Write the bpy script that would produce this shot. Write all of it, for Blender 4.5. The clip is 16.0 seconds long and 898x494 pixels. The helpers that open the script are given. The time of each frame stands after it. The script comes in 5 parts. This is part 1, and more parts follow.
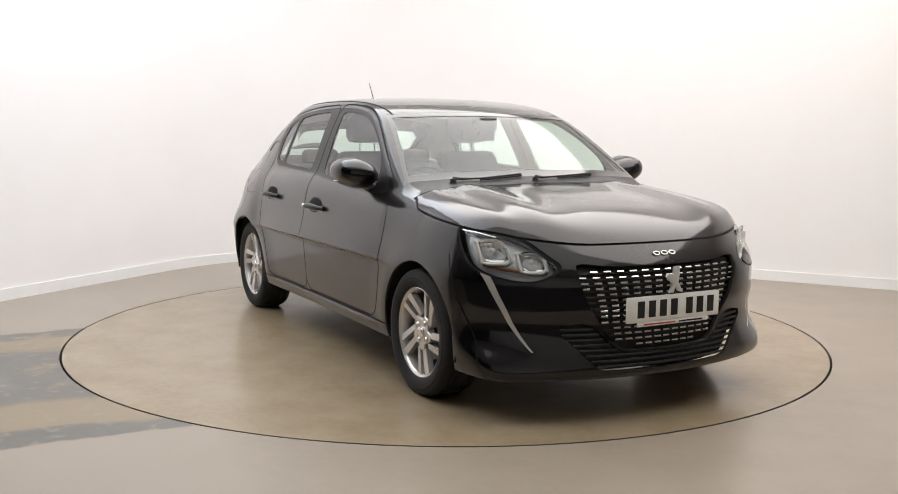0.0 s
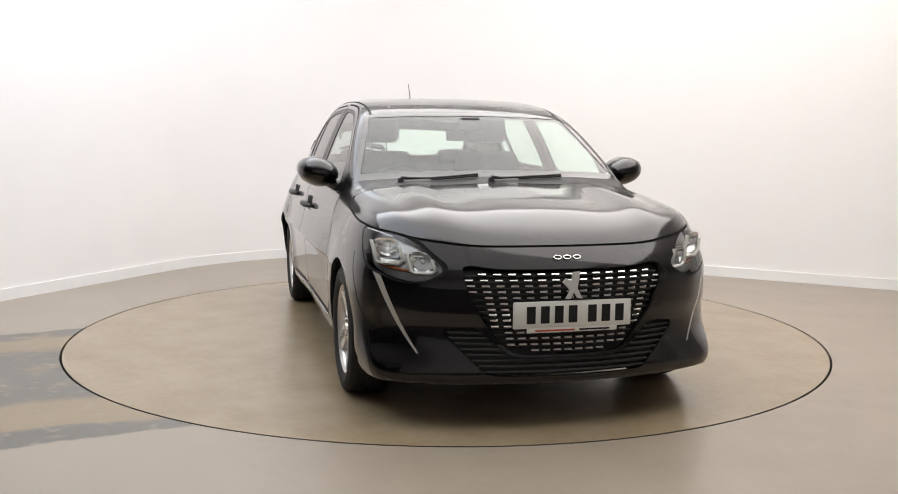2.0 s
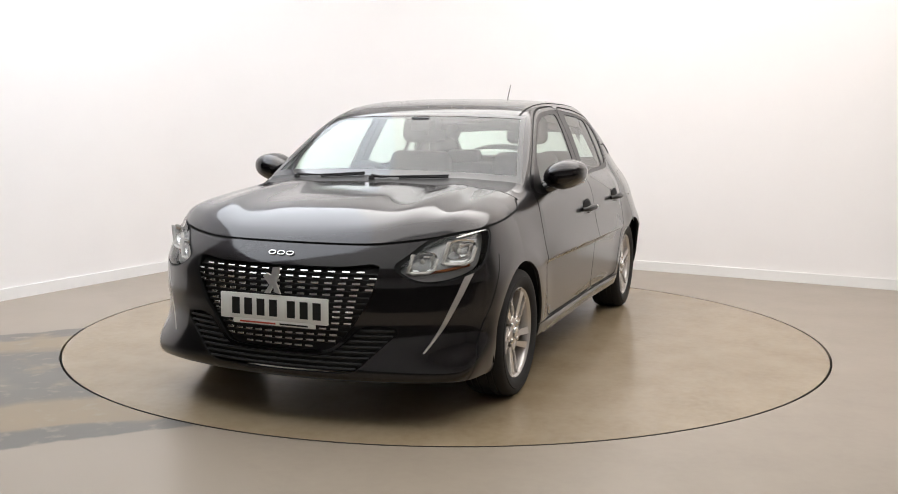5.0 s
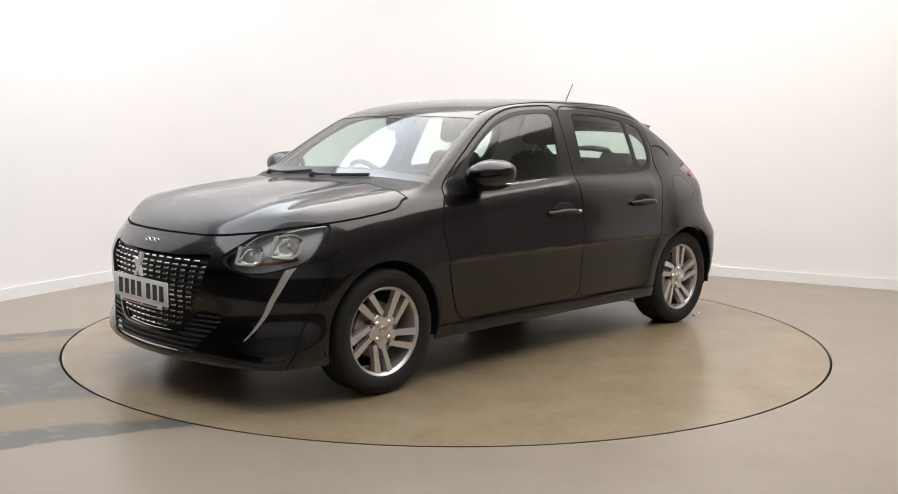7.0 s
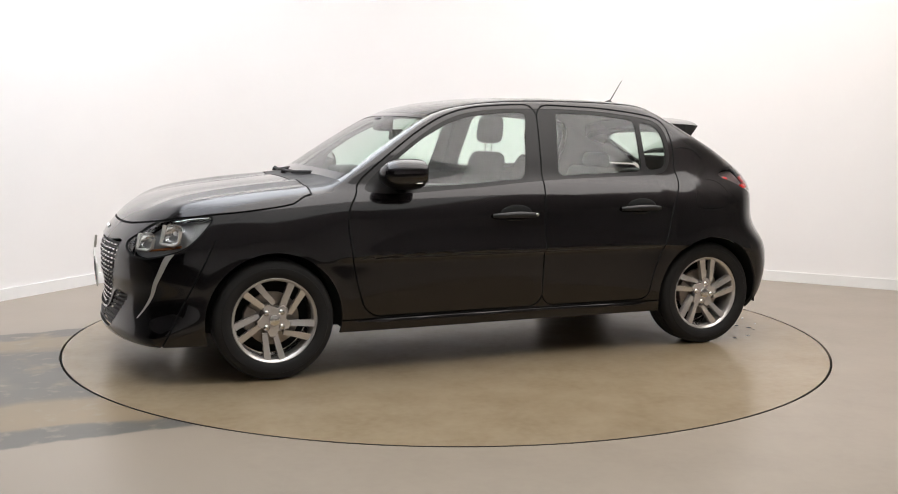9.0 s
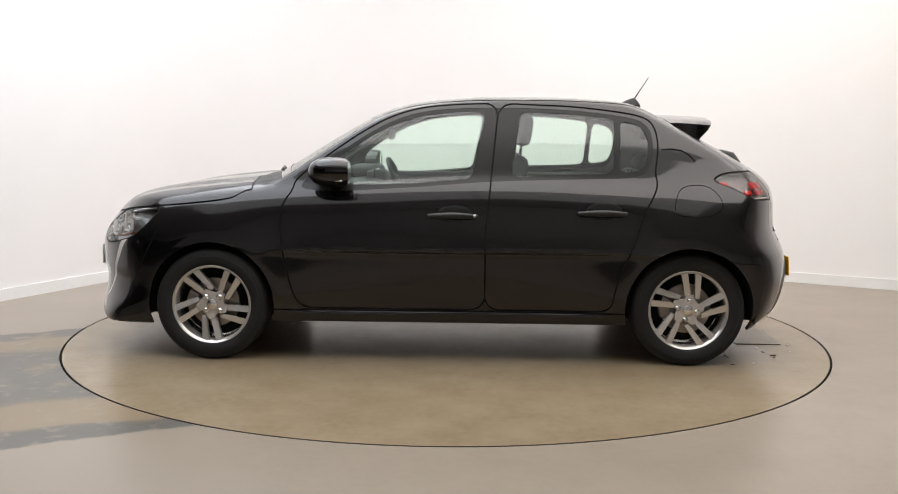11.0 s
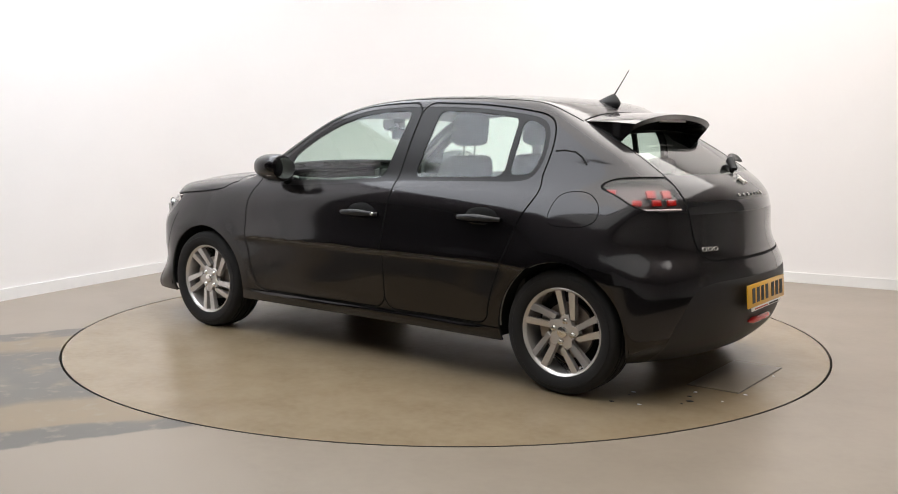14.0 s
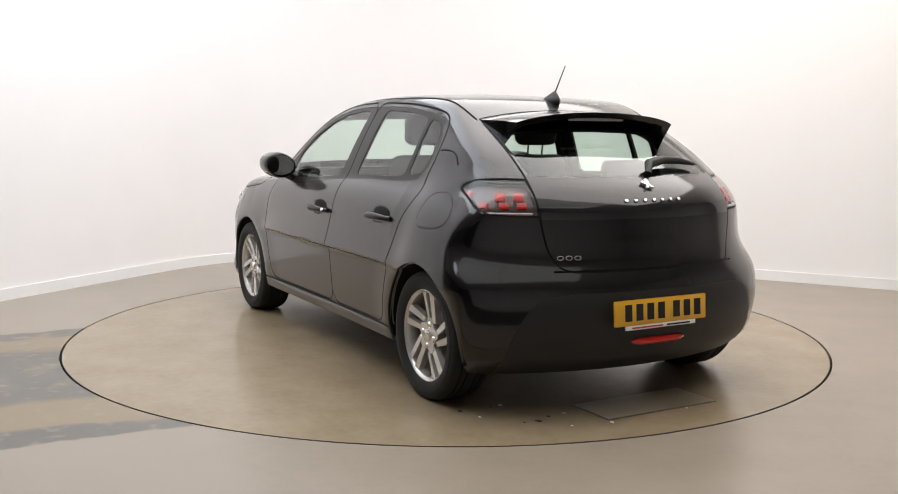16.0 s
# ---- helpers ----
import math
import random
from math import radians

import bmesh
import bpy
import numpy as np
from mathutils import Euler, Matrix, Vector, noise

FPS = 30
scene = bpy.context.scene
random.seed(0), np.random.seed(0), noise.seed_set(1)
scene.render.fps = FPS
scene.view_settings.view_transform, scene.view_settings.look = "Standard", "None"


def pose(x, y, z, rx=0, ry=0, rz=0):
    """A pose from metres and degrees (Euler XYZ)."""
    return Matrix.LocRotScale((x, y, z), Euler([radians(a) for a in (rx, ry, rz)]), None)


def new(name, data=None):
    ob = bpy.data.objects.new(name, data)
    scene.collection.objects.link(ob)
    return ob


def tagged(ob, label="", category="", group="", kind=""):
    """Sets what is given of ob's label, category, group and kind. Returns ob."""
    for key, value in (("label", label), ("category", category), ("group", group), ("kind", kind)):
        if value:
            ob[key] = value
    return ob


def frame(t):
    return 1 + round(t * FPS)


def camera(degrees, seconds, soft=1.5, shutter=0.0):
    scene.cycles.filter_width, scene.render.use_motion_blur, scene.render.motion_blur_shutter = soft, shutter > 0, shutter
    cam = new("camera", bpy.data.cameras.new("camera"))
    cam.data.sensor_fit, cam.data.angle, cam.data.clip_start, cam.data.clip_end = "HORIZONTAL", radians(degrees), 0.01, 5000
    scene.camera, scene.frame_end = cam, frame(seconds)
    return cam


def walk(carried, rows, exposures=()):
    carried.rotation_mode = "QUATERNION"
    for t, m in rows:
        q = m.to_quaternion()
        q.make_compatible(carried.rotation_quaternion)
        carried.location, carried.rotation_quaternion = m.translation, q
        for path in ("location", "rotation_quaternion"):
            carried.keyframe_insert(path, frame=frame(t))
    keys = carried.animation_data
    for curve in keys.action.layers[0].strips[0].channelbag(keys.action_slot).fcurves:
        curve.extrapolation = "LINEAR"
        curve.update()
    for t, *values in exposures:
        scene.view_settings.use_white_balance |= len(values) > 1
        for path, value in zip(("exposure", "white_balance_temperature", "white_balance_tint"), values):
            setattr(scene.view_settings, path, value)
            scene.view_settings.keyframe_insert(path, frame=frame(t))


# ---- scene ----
EYE = (0.0, -5.927, 1.247)
AIM = pose(*EYE, 90 - 7.003, 0, -0.108) @ pose(0, 0, 0, 0, 0, 0.526)
cam = camera(49.7, 16.0, soft=0.95)
walk(cam, [(0.0, AIM), (16.0, AIM)])

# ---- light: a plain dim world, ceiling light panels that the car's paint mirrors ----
world = bpy.data.worlds.new("studio_air")
scene.world = world
world.use_nodes = True
world.node_tree.nodes["Background"].inputs[0].default_value = (1.0, 0.96, 0.92, 1)
world.node_tree.nodes["Background"].inputs[1].default_value = 0.05
scene.view_settings.exposure = 0.0


# ---- materials ----
def nodes_of(name):
    m = bpy.data.materials.new(name)
    m.use_nodes = True
    nt = m.node_tree
    return m, nt, nt.nodes["Principled BSDF"]


def plain(name, color, rough=0.5, metal=0.0, coat=0.0, grain=0.0, size=60.0, bump=0.0, spec=0.5):
    """A surface with fine grain in colour and relief."""
    m, nt, b = nodes_of(name)
    b.inputs["Base Color"].default_value = (*color, 1)
    b.inputs["Roughness"].default_value = rough
    b.inputs["Metallic"].default_value = metal
    b.inputs["Coat Weight"].default_value = coat
    b.inputs["Coat Roughness"].default_value = 0.03
    b.inputs["Specular IOR Level"].default_value = spec
    if grain or bump:
        tc = nt.nodes.new("ShaderNodeTexCoord")
        n = nt.nodes.new("ShaderNodeTexNoise")
        n.inputs["Scale"].default_value = size
        n.inputs["Detail"].default_value = 5
        nt.links.new(tc.outputs["Object"], n.inputs["Vector"])
        if grain:
            mix = nt.nodes.new("ShaderNodeMix")
            mix.data_type = "RGBA"
            mix.inputs[6].default_value = (*[c * (1 - grain) for c in color], 1)
            mix.inputs[7].default_value = (*[min(1, c * (1 + grain)) for c in color], 1)
            nt.links.new(n.outputs["Fac"], mix.inputs[0])
            nt.links.new(mix.outputs[2], b.inputs["Base Color"])
        if bump:
            bp = nt.nodes.new("ShaderNodeBump")
            bp.inputs["Strength"].default_value = bump
            bp.inputs["Distance"].default_value = 0.002
            nt.links.new(n.outputs["Fac"], bp.inputs["Height"])
            nt.links.new(bp.outputs[0], b.inputs["Normal"])
    return m


def glow(name, color, strength):
    m, nt, b = nodes_of(name)
    b.inputs["Base Color"].default_value = (*color, 1)
    b.inputs["Emission Color"].default_value = (*color, 1)
    b.inputs["Emission Strength"].default_value = strength
    return m


def floor_paint(name, base, dark, patch=0.0, rough=0.3):
    """Painted concrete: broad cloudy tone, dull stains, fine specks, uneven gloss."""
    m, nt, b = nodes_of(name)
    tc = nt.nodes.new("ShaderNodeTexCoord")

    def tex(scale, detail, lo, hi):
        n = nt.nodes.new("ShaderNodeTexNoise")
        n.inputs["Scale"].default_value, n.inputs["Detail"].default_value = scale, detail
        nt.links.new(tc.outputs["Object"], n.inputs["Vector"])
        r = nt.nodes.new("ShaderNodeMapRange")
        r.inputs[1].default_value, r.inputs[2].default_value = lo, hi
        nt.links.new(n.outputs["Fac"], r.inputs[0])
        return r.outputs[0]

    def mix(fac, a, c):
        x = nt.nodes.new("ShaderNodeMix")
        x.data_type = "RGBA"
        nt.links.new(fac, x.inputs[0])
        for slot, v in ((6, a), (7, c)):
            if isinstance(v, tuple):
                x.inputs[slot].default_value = (*v, 1)
            else:
                nt.links.new(v, x.inputs[slot])
        return x.outputs[2]

    broad = mix(tex(0.9, 6, 0.3, 0.75), base, dark)
    specks = mix(tex(25, 3, 0.2, 0.9), broad, tuple(c * 0.9 for c in dark))
    top = mix(tex(4, 5, 0.3, 0.9), specks, tuple(min(1, c * 1.06) for c in base))
    if patch:
        # old coats of paint: slanting bands of grey and tan on one side of the table
        def along(x, y):
            d = nt.nodes.new("ShaderNodeVectorMath")
            d.operation = "DOT_PRODUCT"
            d.inputs[1].default_value = (x, y, 0)
            nt.links.new(tc.outputs["Object"], d.inputs[0])
            return d.outputs["Value"]

        def shaken(value, scale, amount):
            n = nt.nodes.new("ShaderNodeTexNoise")
            n.inputs["Scale"].default_value, n.inputs["Detail"].default_value = scale, 8
            nt.links.new(tc.outputs["Object"], n.inputs["Vector"])
            a = nt.nodes.new("ShaderNodeMath")
            a.operation = "MULTIPLY_ADD"
            a.inputs[1].default_value = amount
            nt.links.new(n.outputs["Fac"], a.inputs[0])
            nt.links.new(value, a.inputs[2])
            return a.outputs[0]

        r = nt.nodes.new("ShaderNodeMapRange")
        r.inputs[1].default_value, r.inputs[2].default_value = -1.5, 1.5
        nt.links.new(shaken(along(-0.435, 0.9), 3.5, 0.16), r.inputs[0])
        ramp = nt.nodes.new("ShaderNodeValToRGB")
        nt.links.new(r.outputs[0], ramp.inputs[0])
        grey, tan = (0.098, 0.091, 0.081, 1), (0.222, 0.166, 0.102, 1)
        keys = [(-1.26, base), (-1.25, grey), (-1.06, grey), (-1.02, tan), (-0.66, tan), (-0.58, grey), (0.42, grey), (0.56, tan), (0.78, tan), (0.82, grey), (0.99, grey), (1.0, base)]
        ends = ramp.color_ramp.elements
        ends[0].color = ends[1].color = (*base, 1)
        for v, c in keys:
            ends.new((v + 1.5) / 3).color = (*c[:3], 1)
        m1 = nt.nodes.new("ShaderNodeMapRange")
        m1.inputs[1].default_value, m1.inputs[2].default_value = -1.70, -1.76
        nt.links.new(shaken(along(0.9, 0.435), 6, 0.05), m1.inputs[0])
        flaked = mix(tex(3.6, 12, 0.55, 0.72), ramp.outputs[0], tan[:3])
        scuffed = mix(tex(2.4, 12, 0.56, 0.72), flaked, (0.150, 0.132, 0.105))
        chipped = mix(tex(11, 10, 0.56, 0.76), scuffed, (0.25, 0.21, 0.16))
        inside = nt.nodes.new("ShaderNodeValToRGB")
        nt.links.new(r.outputs[0], inside.inputs[0])
        inside.color_ramp.elements[0].color = inside.color_ramp.elements[1].color = (0, 0, 0, 1)
        for v, c in ((-1.26, 0), (-1.25, 1), (0.99, 1), (1.0, 0)):
            inside.color_ramp.elements.new((v + 1.5) / 3).color = (c, c, c, 1)
        worn = mix(inside.outputs[0], base, chipped)
        top = mix(m1.outputs[0], top, worn)
    nt.links.new(top, b.inputs["Base Color"])
    g = nt.nodes.new("ShaderNodeMapRange")
    g.inputs[3].default_value, g.inputs[4].default_value = rough - 0.02, rough + 0.04
    nt.links.new(tex(1.5, 3, 0.2, 0.8), g.inputs[0])
    nt.links.new(g.outputs[0], b.inputs["Roughness"])
    return m


M_WALL = plain("wall_paint", (0.815, 0.788, 0.778), 0.75, grain=0.02, size=2.5, bump=0.05)
M_TRIM = plain("trim_paint", (0.80, 0.79, 0.78), 0.35)
M_FLOOR = floor_paint("floor_paint_grey", (0.272, 0.226, 0.178), (0.25, 0.206, 0.160), patch=1.0)
M_TABLE = floor_paint("turntable_paint", (0.272, 0.212, 0.140), (0.222, 0.165, 0.098), rough=0.24)
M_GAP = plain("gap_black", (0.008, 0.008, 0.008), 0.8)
M_RIM = plain("table_edge_steel", (0.10, 0.095, 0.09), 0.5, 0.6)
M_BACK = plain("back_wall_paint", (0.86, 0.835, 0.82), 0.7, grain=0.08, size=3)
M_HALL_FLOOR = plain("dark_hall_floor", (0.022, 0.021, 0.02), 0.75, grain=0.2, size=30)
M_DARK = plain("unlit_hall_black", (0.03, 0.03, 0.03), 0.8)
M_CEIL = plain("ceiling_paint", (0.78, 0.78, 0.78), 0.8, grain=0.03, size=3)
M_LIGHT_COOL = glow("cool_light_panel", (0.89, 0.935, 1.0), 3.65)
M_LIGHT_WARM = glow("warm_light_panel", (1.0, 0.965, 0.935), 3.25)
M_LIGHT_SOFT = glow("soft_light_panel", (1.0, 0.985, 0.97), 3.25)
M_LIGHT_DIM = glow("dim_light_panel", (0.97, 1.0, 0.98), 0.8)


# ---- mesh helpers ----
def mesh_of(name, verts, faces, material=None, smooth=False):
    me = bpy.data.meshes.new(name)
    me.from_pydata([tuple(map(float, v)) for v in verts], [], [tuple(map(int, f)) for f in faces])
    if material:
        me.materials.append(material)
    if smooth:
        me.shade_smooth()
    me.update()
    return me


def bm_mesh(name, bm, material=None, smooth=False):
    bmesh.ops.recalc_face_normals(bm, faces=bm.faces)
    me = bpy.data.meshes.new(name)
    bm.to_mesh(me)
    bm.free()
    if material:
        me.materials.append(material)
    if smooth:
        me.shade_smooth()
        me.set_sharp_from_angle(angle=radians(35))
    return me


def part(name, bm, material, parent, label="", smooth=True):
    ob = new(name, bm if isinstance(bm, bpy.types.Mesh) else bm_mesh(name, bm, material, smooth))
    ob.parent = parent
    if label:
        tagged(ob, label)
    return ob


def box(bm, lo, hi, bevel=0.0, m=None, segments=2):
    """A box from corner to corner, with rounded edges, turned by m."""
    g = bmesh.ops.create_cube(bm, size=1.0)
    s = Vector(hi) - Vector(lo)
    c = (Vector(hi) + Vector(lo)) / 2
    bmesh.ops.transform(bm, matrix=Matrix.Translation(c) @ Matrix.Diagonal((*s, 1)), verts=g["verts"])
    vs = g["verts"]
    if bevel:
        es = list({e for v in vs for e in v.link_edges})
        r = bmesh.ops.bevel(bm, geom=es, offset=bevel, segments=segments, affect="EDGES", profile=0.5)
        vs = list({v for f in r["faces"] for v in f.verts} | {v for v in vs if v.is_valid})
    if m:
        bmesh.ops.transform(bm, matrix=m, verts=[v for v in vs if v.is_valid])
    return vs


def tube(bm, points, radius, sides=8, caps=True):
    """A round bar along points; radius may be one number or one for each point."""
    pts = [Vector(p) for p in points]
    rads = radius if isinstance(radius, (list, tuple)) else [radius] * len(pts)
    rings = []
    for i, p in enumerate(pts):
        d = (pts[min(i + 1, len(pts) - 1)] - pts[max(i - 1, 0)]).normalized()
        u = d.cross(Vector((0, 0, 1)) if abs(d.z) < 0.9 else Vector((1, 0, 0))).normalized()
        w = d.cross(u)
        rings.append([bm.verts.new(p + rads[i] * (math.cos(a) * u + math.sin(a) * w)) for a in (2 * math.pi * k / sides for k in range(sides))])
    for a, b in zip(rings, rings[1:]):
        for k in range(sides):
            bm.faces.new((a[k], a[(k + 1) % sides], b[(k + 1) % sides], b[k]))
    if caps:
        bm.faces.new(rings[0][::-1])
        bm.faces.new(rings[-1])


def lathe(bm, profile, steps=48, axis="y", m=None):
    """Turns (radius, along) pairs about the axis y."""
    rings = []
    for r, h in profile:
        ring = []
        for k in range(steps):
            a = 2 * math.pi * k / steps
            p = Vector((r * math.cos(a), h, r * math.sin(a))) if axis == "y" else Vector((r * math.cos(a), r * math.sin(a), h))
            ring.append(bm.verts.new(m @ p if m else p))
        rings.append(ring)
    for a, b in zip(rings, rings[1:]):
        for k in range(steps):
            bm.faces.new((a[k], a[(k + 1) % steps], b[(k + 1) % steps], b[k]))


def prism(bm, outline, y0, y1, m=None):
    """A flat plate with this outline in x, z, between y0 and y1."""
    a = [bm.verts.new((x, y0, z)) for x, z in outline]
    b = [bm.verts.new((x, y1, z)) for x, z in outline]
    n = len(a)
    bm.faces.new(a)
    bm.faces.new(b[::-1])
    for k in range(n):
        bm.faces.new((a[k], b[k], b[(k + 1) % n], a[(k + 1) % n]))
    if m:
        bmesh.ops.transform(bm, matrix=m, verts=a + b)


# ---- the studio: a white wall that curves round the turntable ----
TABLE_R = 2.238
WALL_H = 3.6
CORNER, LEFT_DIR, RIGHT_DIR, BEND_R = Vector((-1.416, 4.388)), Vector((-0.442, -0.897)), Vector((0.878, -0.479)), 2.2


def wall_line():
    """The wall's foot: two straight runs with one wide bend between them."""
    turn = LEFT_DIR.angle(RIGHT_DIR)
    t = BEND_R / math.tan(turn / 2)
    p0, p1 = CORNER + LEFT_DIR * t, CORNER + RIGHT_DIR * t
    n0 = Vector((-LEFT_DIR.y, LEFT_DIR.x))
    if n0.dot(RIGHT_DIR) < 0:
        n0 = -n0
    c = p0 + n0 * BEND_R
    a0 = math.atan2(*(p0 - c).yx)
    a1 = math.atan2(*(p1 - c).yx)
    while a1 > a0:
        a1 -= 2 * math.pi
    bend = [c + BEND_R * Vector((math.cos(a), math.sin(a))) for a in np.linspace(a0, a1, 40)]
    return [CORNER + LEFT_DIR * 5.85, *bend, CORNER + RIGHT_DIR * 8.2]


def along_wall(name, z0, z1, depth, material, proud=0.0):
    """A band along the wall from z0 to z1, with its front that far in front of the wall line."""
    line = wall_line()
    vs, fs = [], []
    for i, p in enumerate(line):
        d = (line[min(i + 1, len(line) - 1)] - line[max(i - 1, 0)]).normalized()
        n = Vector((d.y, -d.x))
        f, b = p + n * proud, p + n * (proud - depth)
        vs += [(f.x, f.y, z0), (f.x, f.y, z1), (b.x, b.y, z1), (b.x, b.y, z0)]
    for i in range(len(line) - 1):
        for k in range(4):
            a, b = 4 * i + k, 4 * i + (k + 1) % 4
            fs.append((a, b, b + 4, a + 4))
    fs += [(0, 1, 2, 3), tuple(len(vs) - 4 + k for k in (3, 2, 1, 0))]
    ob = new(name, mesh_of(name, vs, fs, material))
    ob.data.polygons.foreach_set("use_smooth", [True] * len(ob.data.polygons))
    ob.data.set_sharp_from_angle(angle=radians(30))
    return ob


tagged(along_wall("wall_north", 0.0, WALL_H, 0.15, M_WALL), "smooth white painted studio wall with a wide curved corner", "wall", kind="structure")
tagged(along_wall("baseboard", 0.0, 0.085, 0.014, M_TRIM, 0.0142), "white painted skirting board along the curved wall", "baseboard", kind="structure")

# the floor, with a round hole for the turntable
N = 160
ring = [(TABLE_R * math.cos(2 * math.pi * k / N), TABLE_R * math.sin(2 * math.pi * k / N)) for k in range(N)]
FX, FY = 9.0, 9.0


def to_edge(x, y):
    s = max(abs(x) / FX, abs(y) / FY)
    return x / s, y / s


fv = [(x, y, 0) for x, y in ring] + [(*to_edge(x, y), 0) for x, y in ring] + [(x, y, -0.05) for x, y in ring]
ff = [(k, N + k, N + (k + 1) % N, (k + 1) % N) for k in range(N)] + [(2 * N + k, k, (k + 1) % N, 2 * N + (k + 1) % N) for k in range(N)]
floor = tagged(new("floor", mesh_of("floor", fv, ff, M_FLOOR)), "painted concrete studio floor in dull beige grey, lightly scuffed", "floor", kind="structure")
# black sheet whose colour gives the edge gap its unlit depth
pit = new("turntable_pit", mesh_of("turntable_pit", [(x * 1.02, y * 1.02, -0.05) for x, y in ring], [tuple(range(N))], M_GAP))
tagged(pit, "black sheet under the turntable, coloured as the unlit depth of its edge gap", "pit", kind="structure")

# unseen dark sheet, added so the car's lower sides mirror an unlit floor
bm = bmesh.new()
box(bm, (-8.9, -7.6, -0.02), (8.9, -2.98, 0.004))
tagged(new("floor_hall", bm_mesh("floor_hall", bm, M_HALL_FLOOR)), "dark unseen floor sheet in front of the studio, added to darken the car's reflections", "floor", kind="structure")

# the room behind the camera, dim and unseen; wall tones chosen for the paint's reflections
bm = bmesh.new()
box(bm, (-9, -7.75, 0), (9, -7.6, WALL_H))
tagged(new("wall_south", bm_mesh("wall_south", bm, M_BACK)), "plain white wall behind the studio's open side", "wall", kind="structure")
# the west wall is coloured near-black in place of an unlit hall
for nm, x, mat, words in (("wall_west", -9.0, M_DARK, "near-black end wall, coloured as the unlit hall beyond the studio's open side"), ("wall_east", 9.0, M_BACK, "plain pale side wall of the hall")):
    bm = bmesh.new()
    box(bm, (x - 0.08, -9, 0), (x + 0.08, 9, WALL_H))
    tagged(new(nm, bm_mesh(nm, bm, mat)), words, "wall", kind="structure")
# unseen dark panel, added so the car doors mirror an unlit opening
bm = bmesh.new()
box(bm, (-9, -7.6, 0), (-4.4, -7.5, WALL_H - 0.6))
tagged(new("dark_opening_panel", bm_mesh("dark_opening_panel", bm, M_DARK)), "wide dark panel added in place of the hall's unlit opening", "door", kind="structure")
bm = bmesh.new()
box(bm, (-9, -9, WALL_H), (9, 9, WALL_H + 0.1))
tagged(new("ceiling", bm_mesh("ceiling", bm, M_CEIL)), "plain white ceiling over the turntable", "ceiling", kind="structure")


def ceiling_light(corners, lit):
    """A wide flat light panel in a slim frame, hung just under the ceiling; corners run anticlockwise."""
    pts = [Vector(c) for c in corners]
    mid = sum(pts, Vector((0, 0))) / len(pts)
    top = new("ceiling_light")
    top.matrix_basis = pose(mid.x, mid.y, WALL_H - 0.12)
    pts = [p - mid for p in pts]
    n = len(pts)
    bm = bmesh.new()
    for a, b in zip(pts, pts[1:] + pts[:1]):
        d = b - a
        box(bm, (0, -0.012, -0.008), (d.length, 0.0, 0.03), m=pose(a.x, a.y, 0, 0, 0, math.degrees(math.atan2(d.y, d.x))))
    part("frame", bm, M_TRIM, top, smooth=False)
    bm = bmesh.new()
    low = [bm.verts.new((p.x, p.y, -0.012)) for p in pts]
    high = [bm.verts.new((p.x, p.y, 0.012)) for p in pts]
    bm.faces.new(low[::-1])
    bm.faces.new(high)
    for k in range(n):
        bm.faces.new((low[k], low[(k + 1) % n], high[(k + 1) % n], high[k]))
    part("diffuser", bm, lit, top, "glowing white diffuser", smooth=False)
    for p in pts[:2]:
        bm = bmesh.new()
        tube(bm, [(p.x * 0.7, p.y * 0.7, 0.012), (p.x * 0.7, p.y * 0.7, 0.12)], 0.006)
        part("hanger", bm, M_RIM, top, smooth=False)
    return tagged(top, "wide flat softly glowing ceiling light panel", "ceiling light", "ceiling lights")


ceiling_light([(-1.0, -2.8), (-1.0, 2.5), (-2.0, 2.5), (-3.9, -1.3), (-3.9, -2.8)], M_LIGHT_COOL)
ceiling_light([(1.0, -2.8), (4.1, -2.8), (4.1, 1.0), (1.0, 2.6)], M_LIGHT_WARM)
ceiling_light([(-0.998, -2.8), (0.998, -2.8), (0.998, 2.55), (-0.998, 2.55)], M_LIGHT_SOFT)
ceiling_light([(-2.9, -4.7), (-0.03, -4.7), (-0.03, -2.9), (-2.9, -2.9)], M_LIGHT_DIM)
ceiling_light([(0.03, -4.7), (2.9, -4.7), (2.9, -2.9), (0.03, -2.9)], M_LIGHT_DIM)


# ---- the turntable ----
turntable = new("turntable")
tagged(turntable, "round flush turntable with worn beige painted top", "turntable")
TR = TABLE_R - 0.013
tv = [(TR * math.cos(2 * math.pi * k / N), TR * math.sin(2 * math.pi * k / N)) for k in range(N)]
part("table_top", mesh_of("table_top", [(x, y, 0.0) for x, y in tv], [tuple(range(N))], M_TABLE), None, turntable)
bm = bmesh.new()
lathe(bm, [(TR + 0.001, 0.0005), (TR + 0.001, -0.045), (TR - 0.02, -0.045)], N, "z")
part("table_rim", bm, M_RIM, turntable, "dark steel edge")

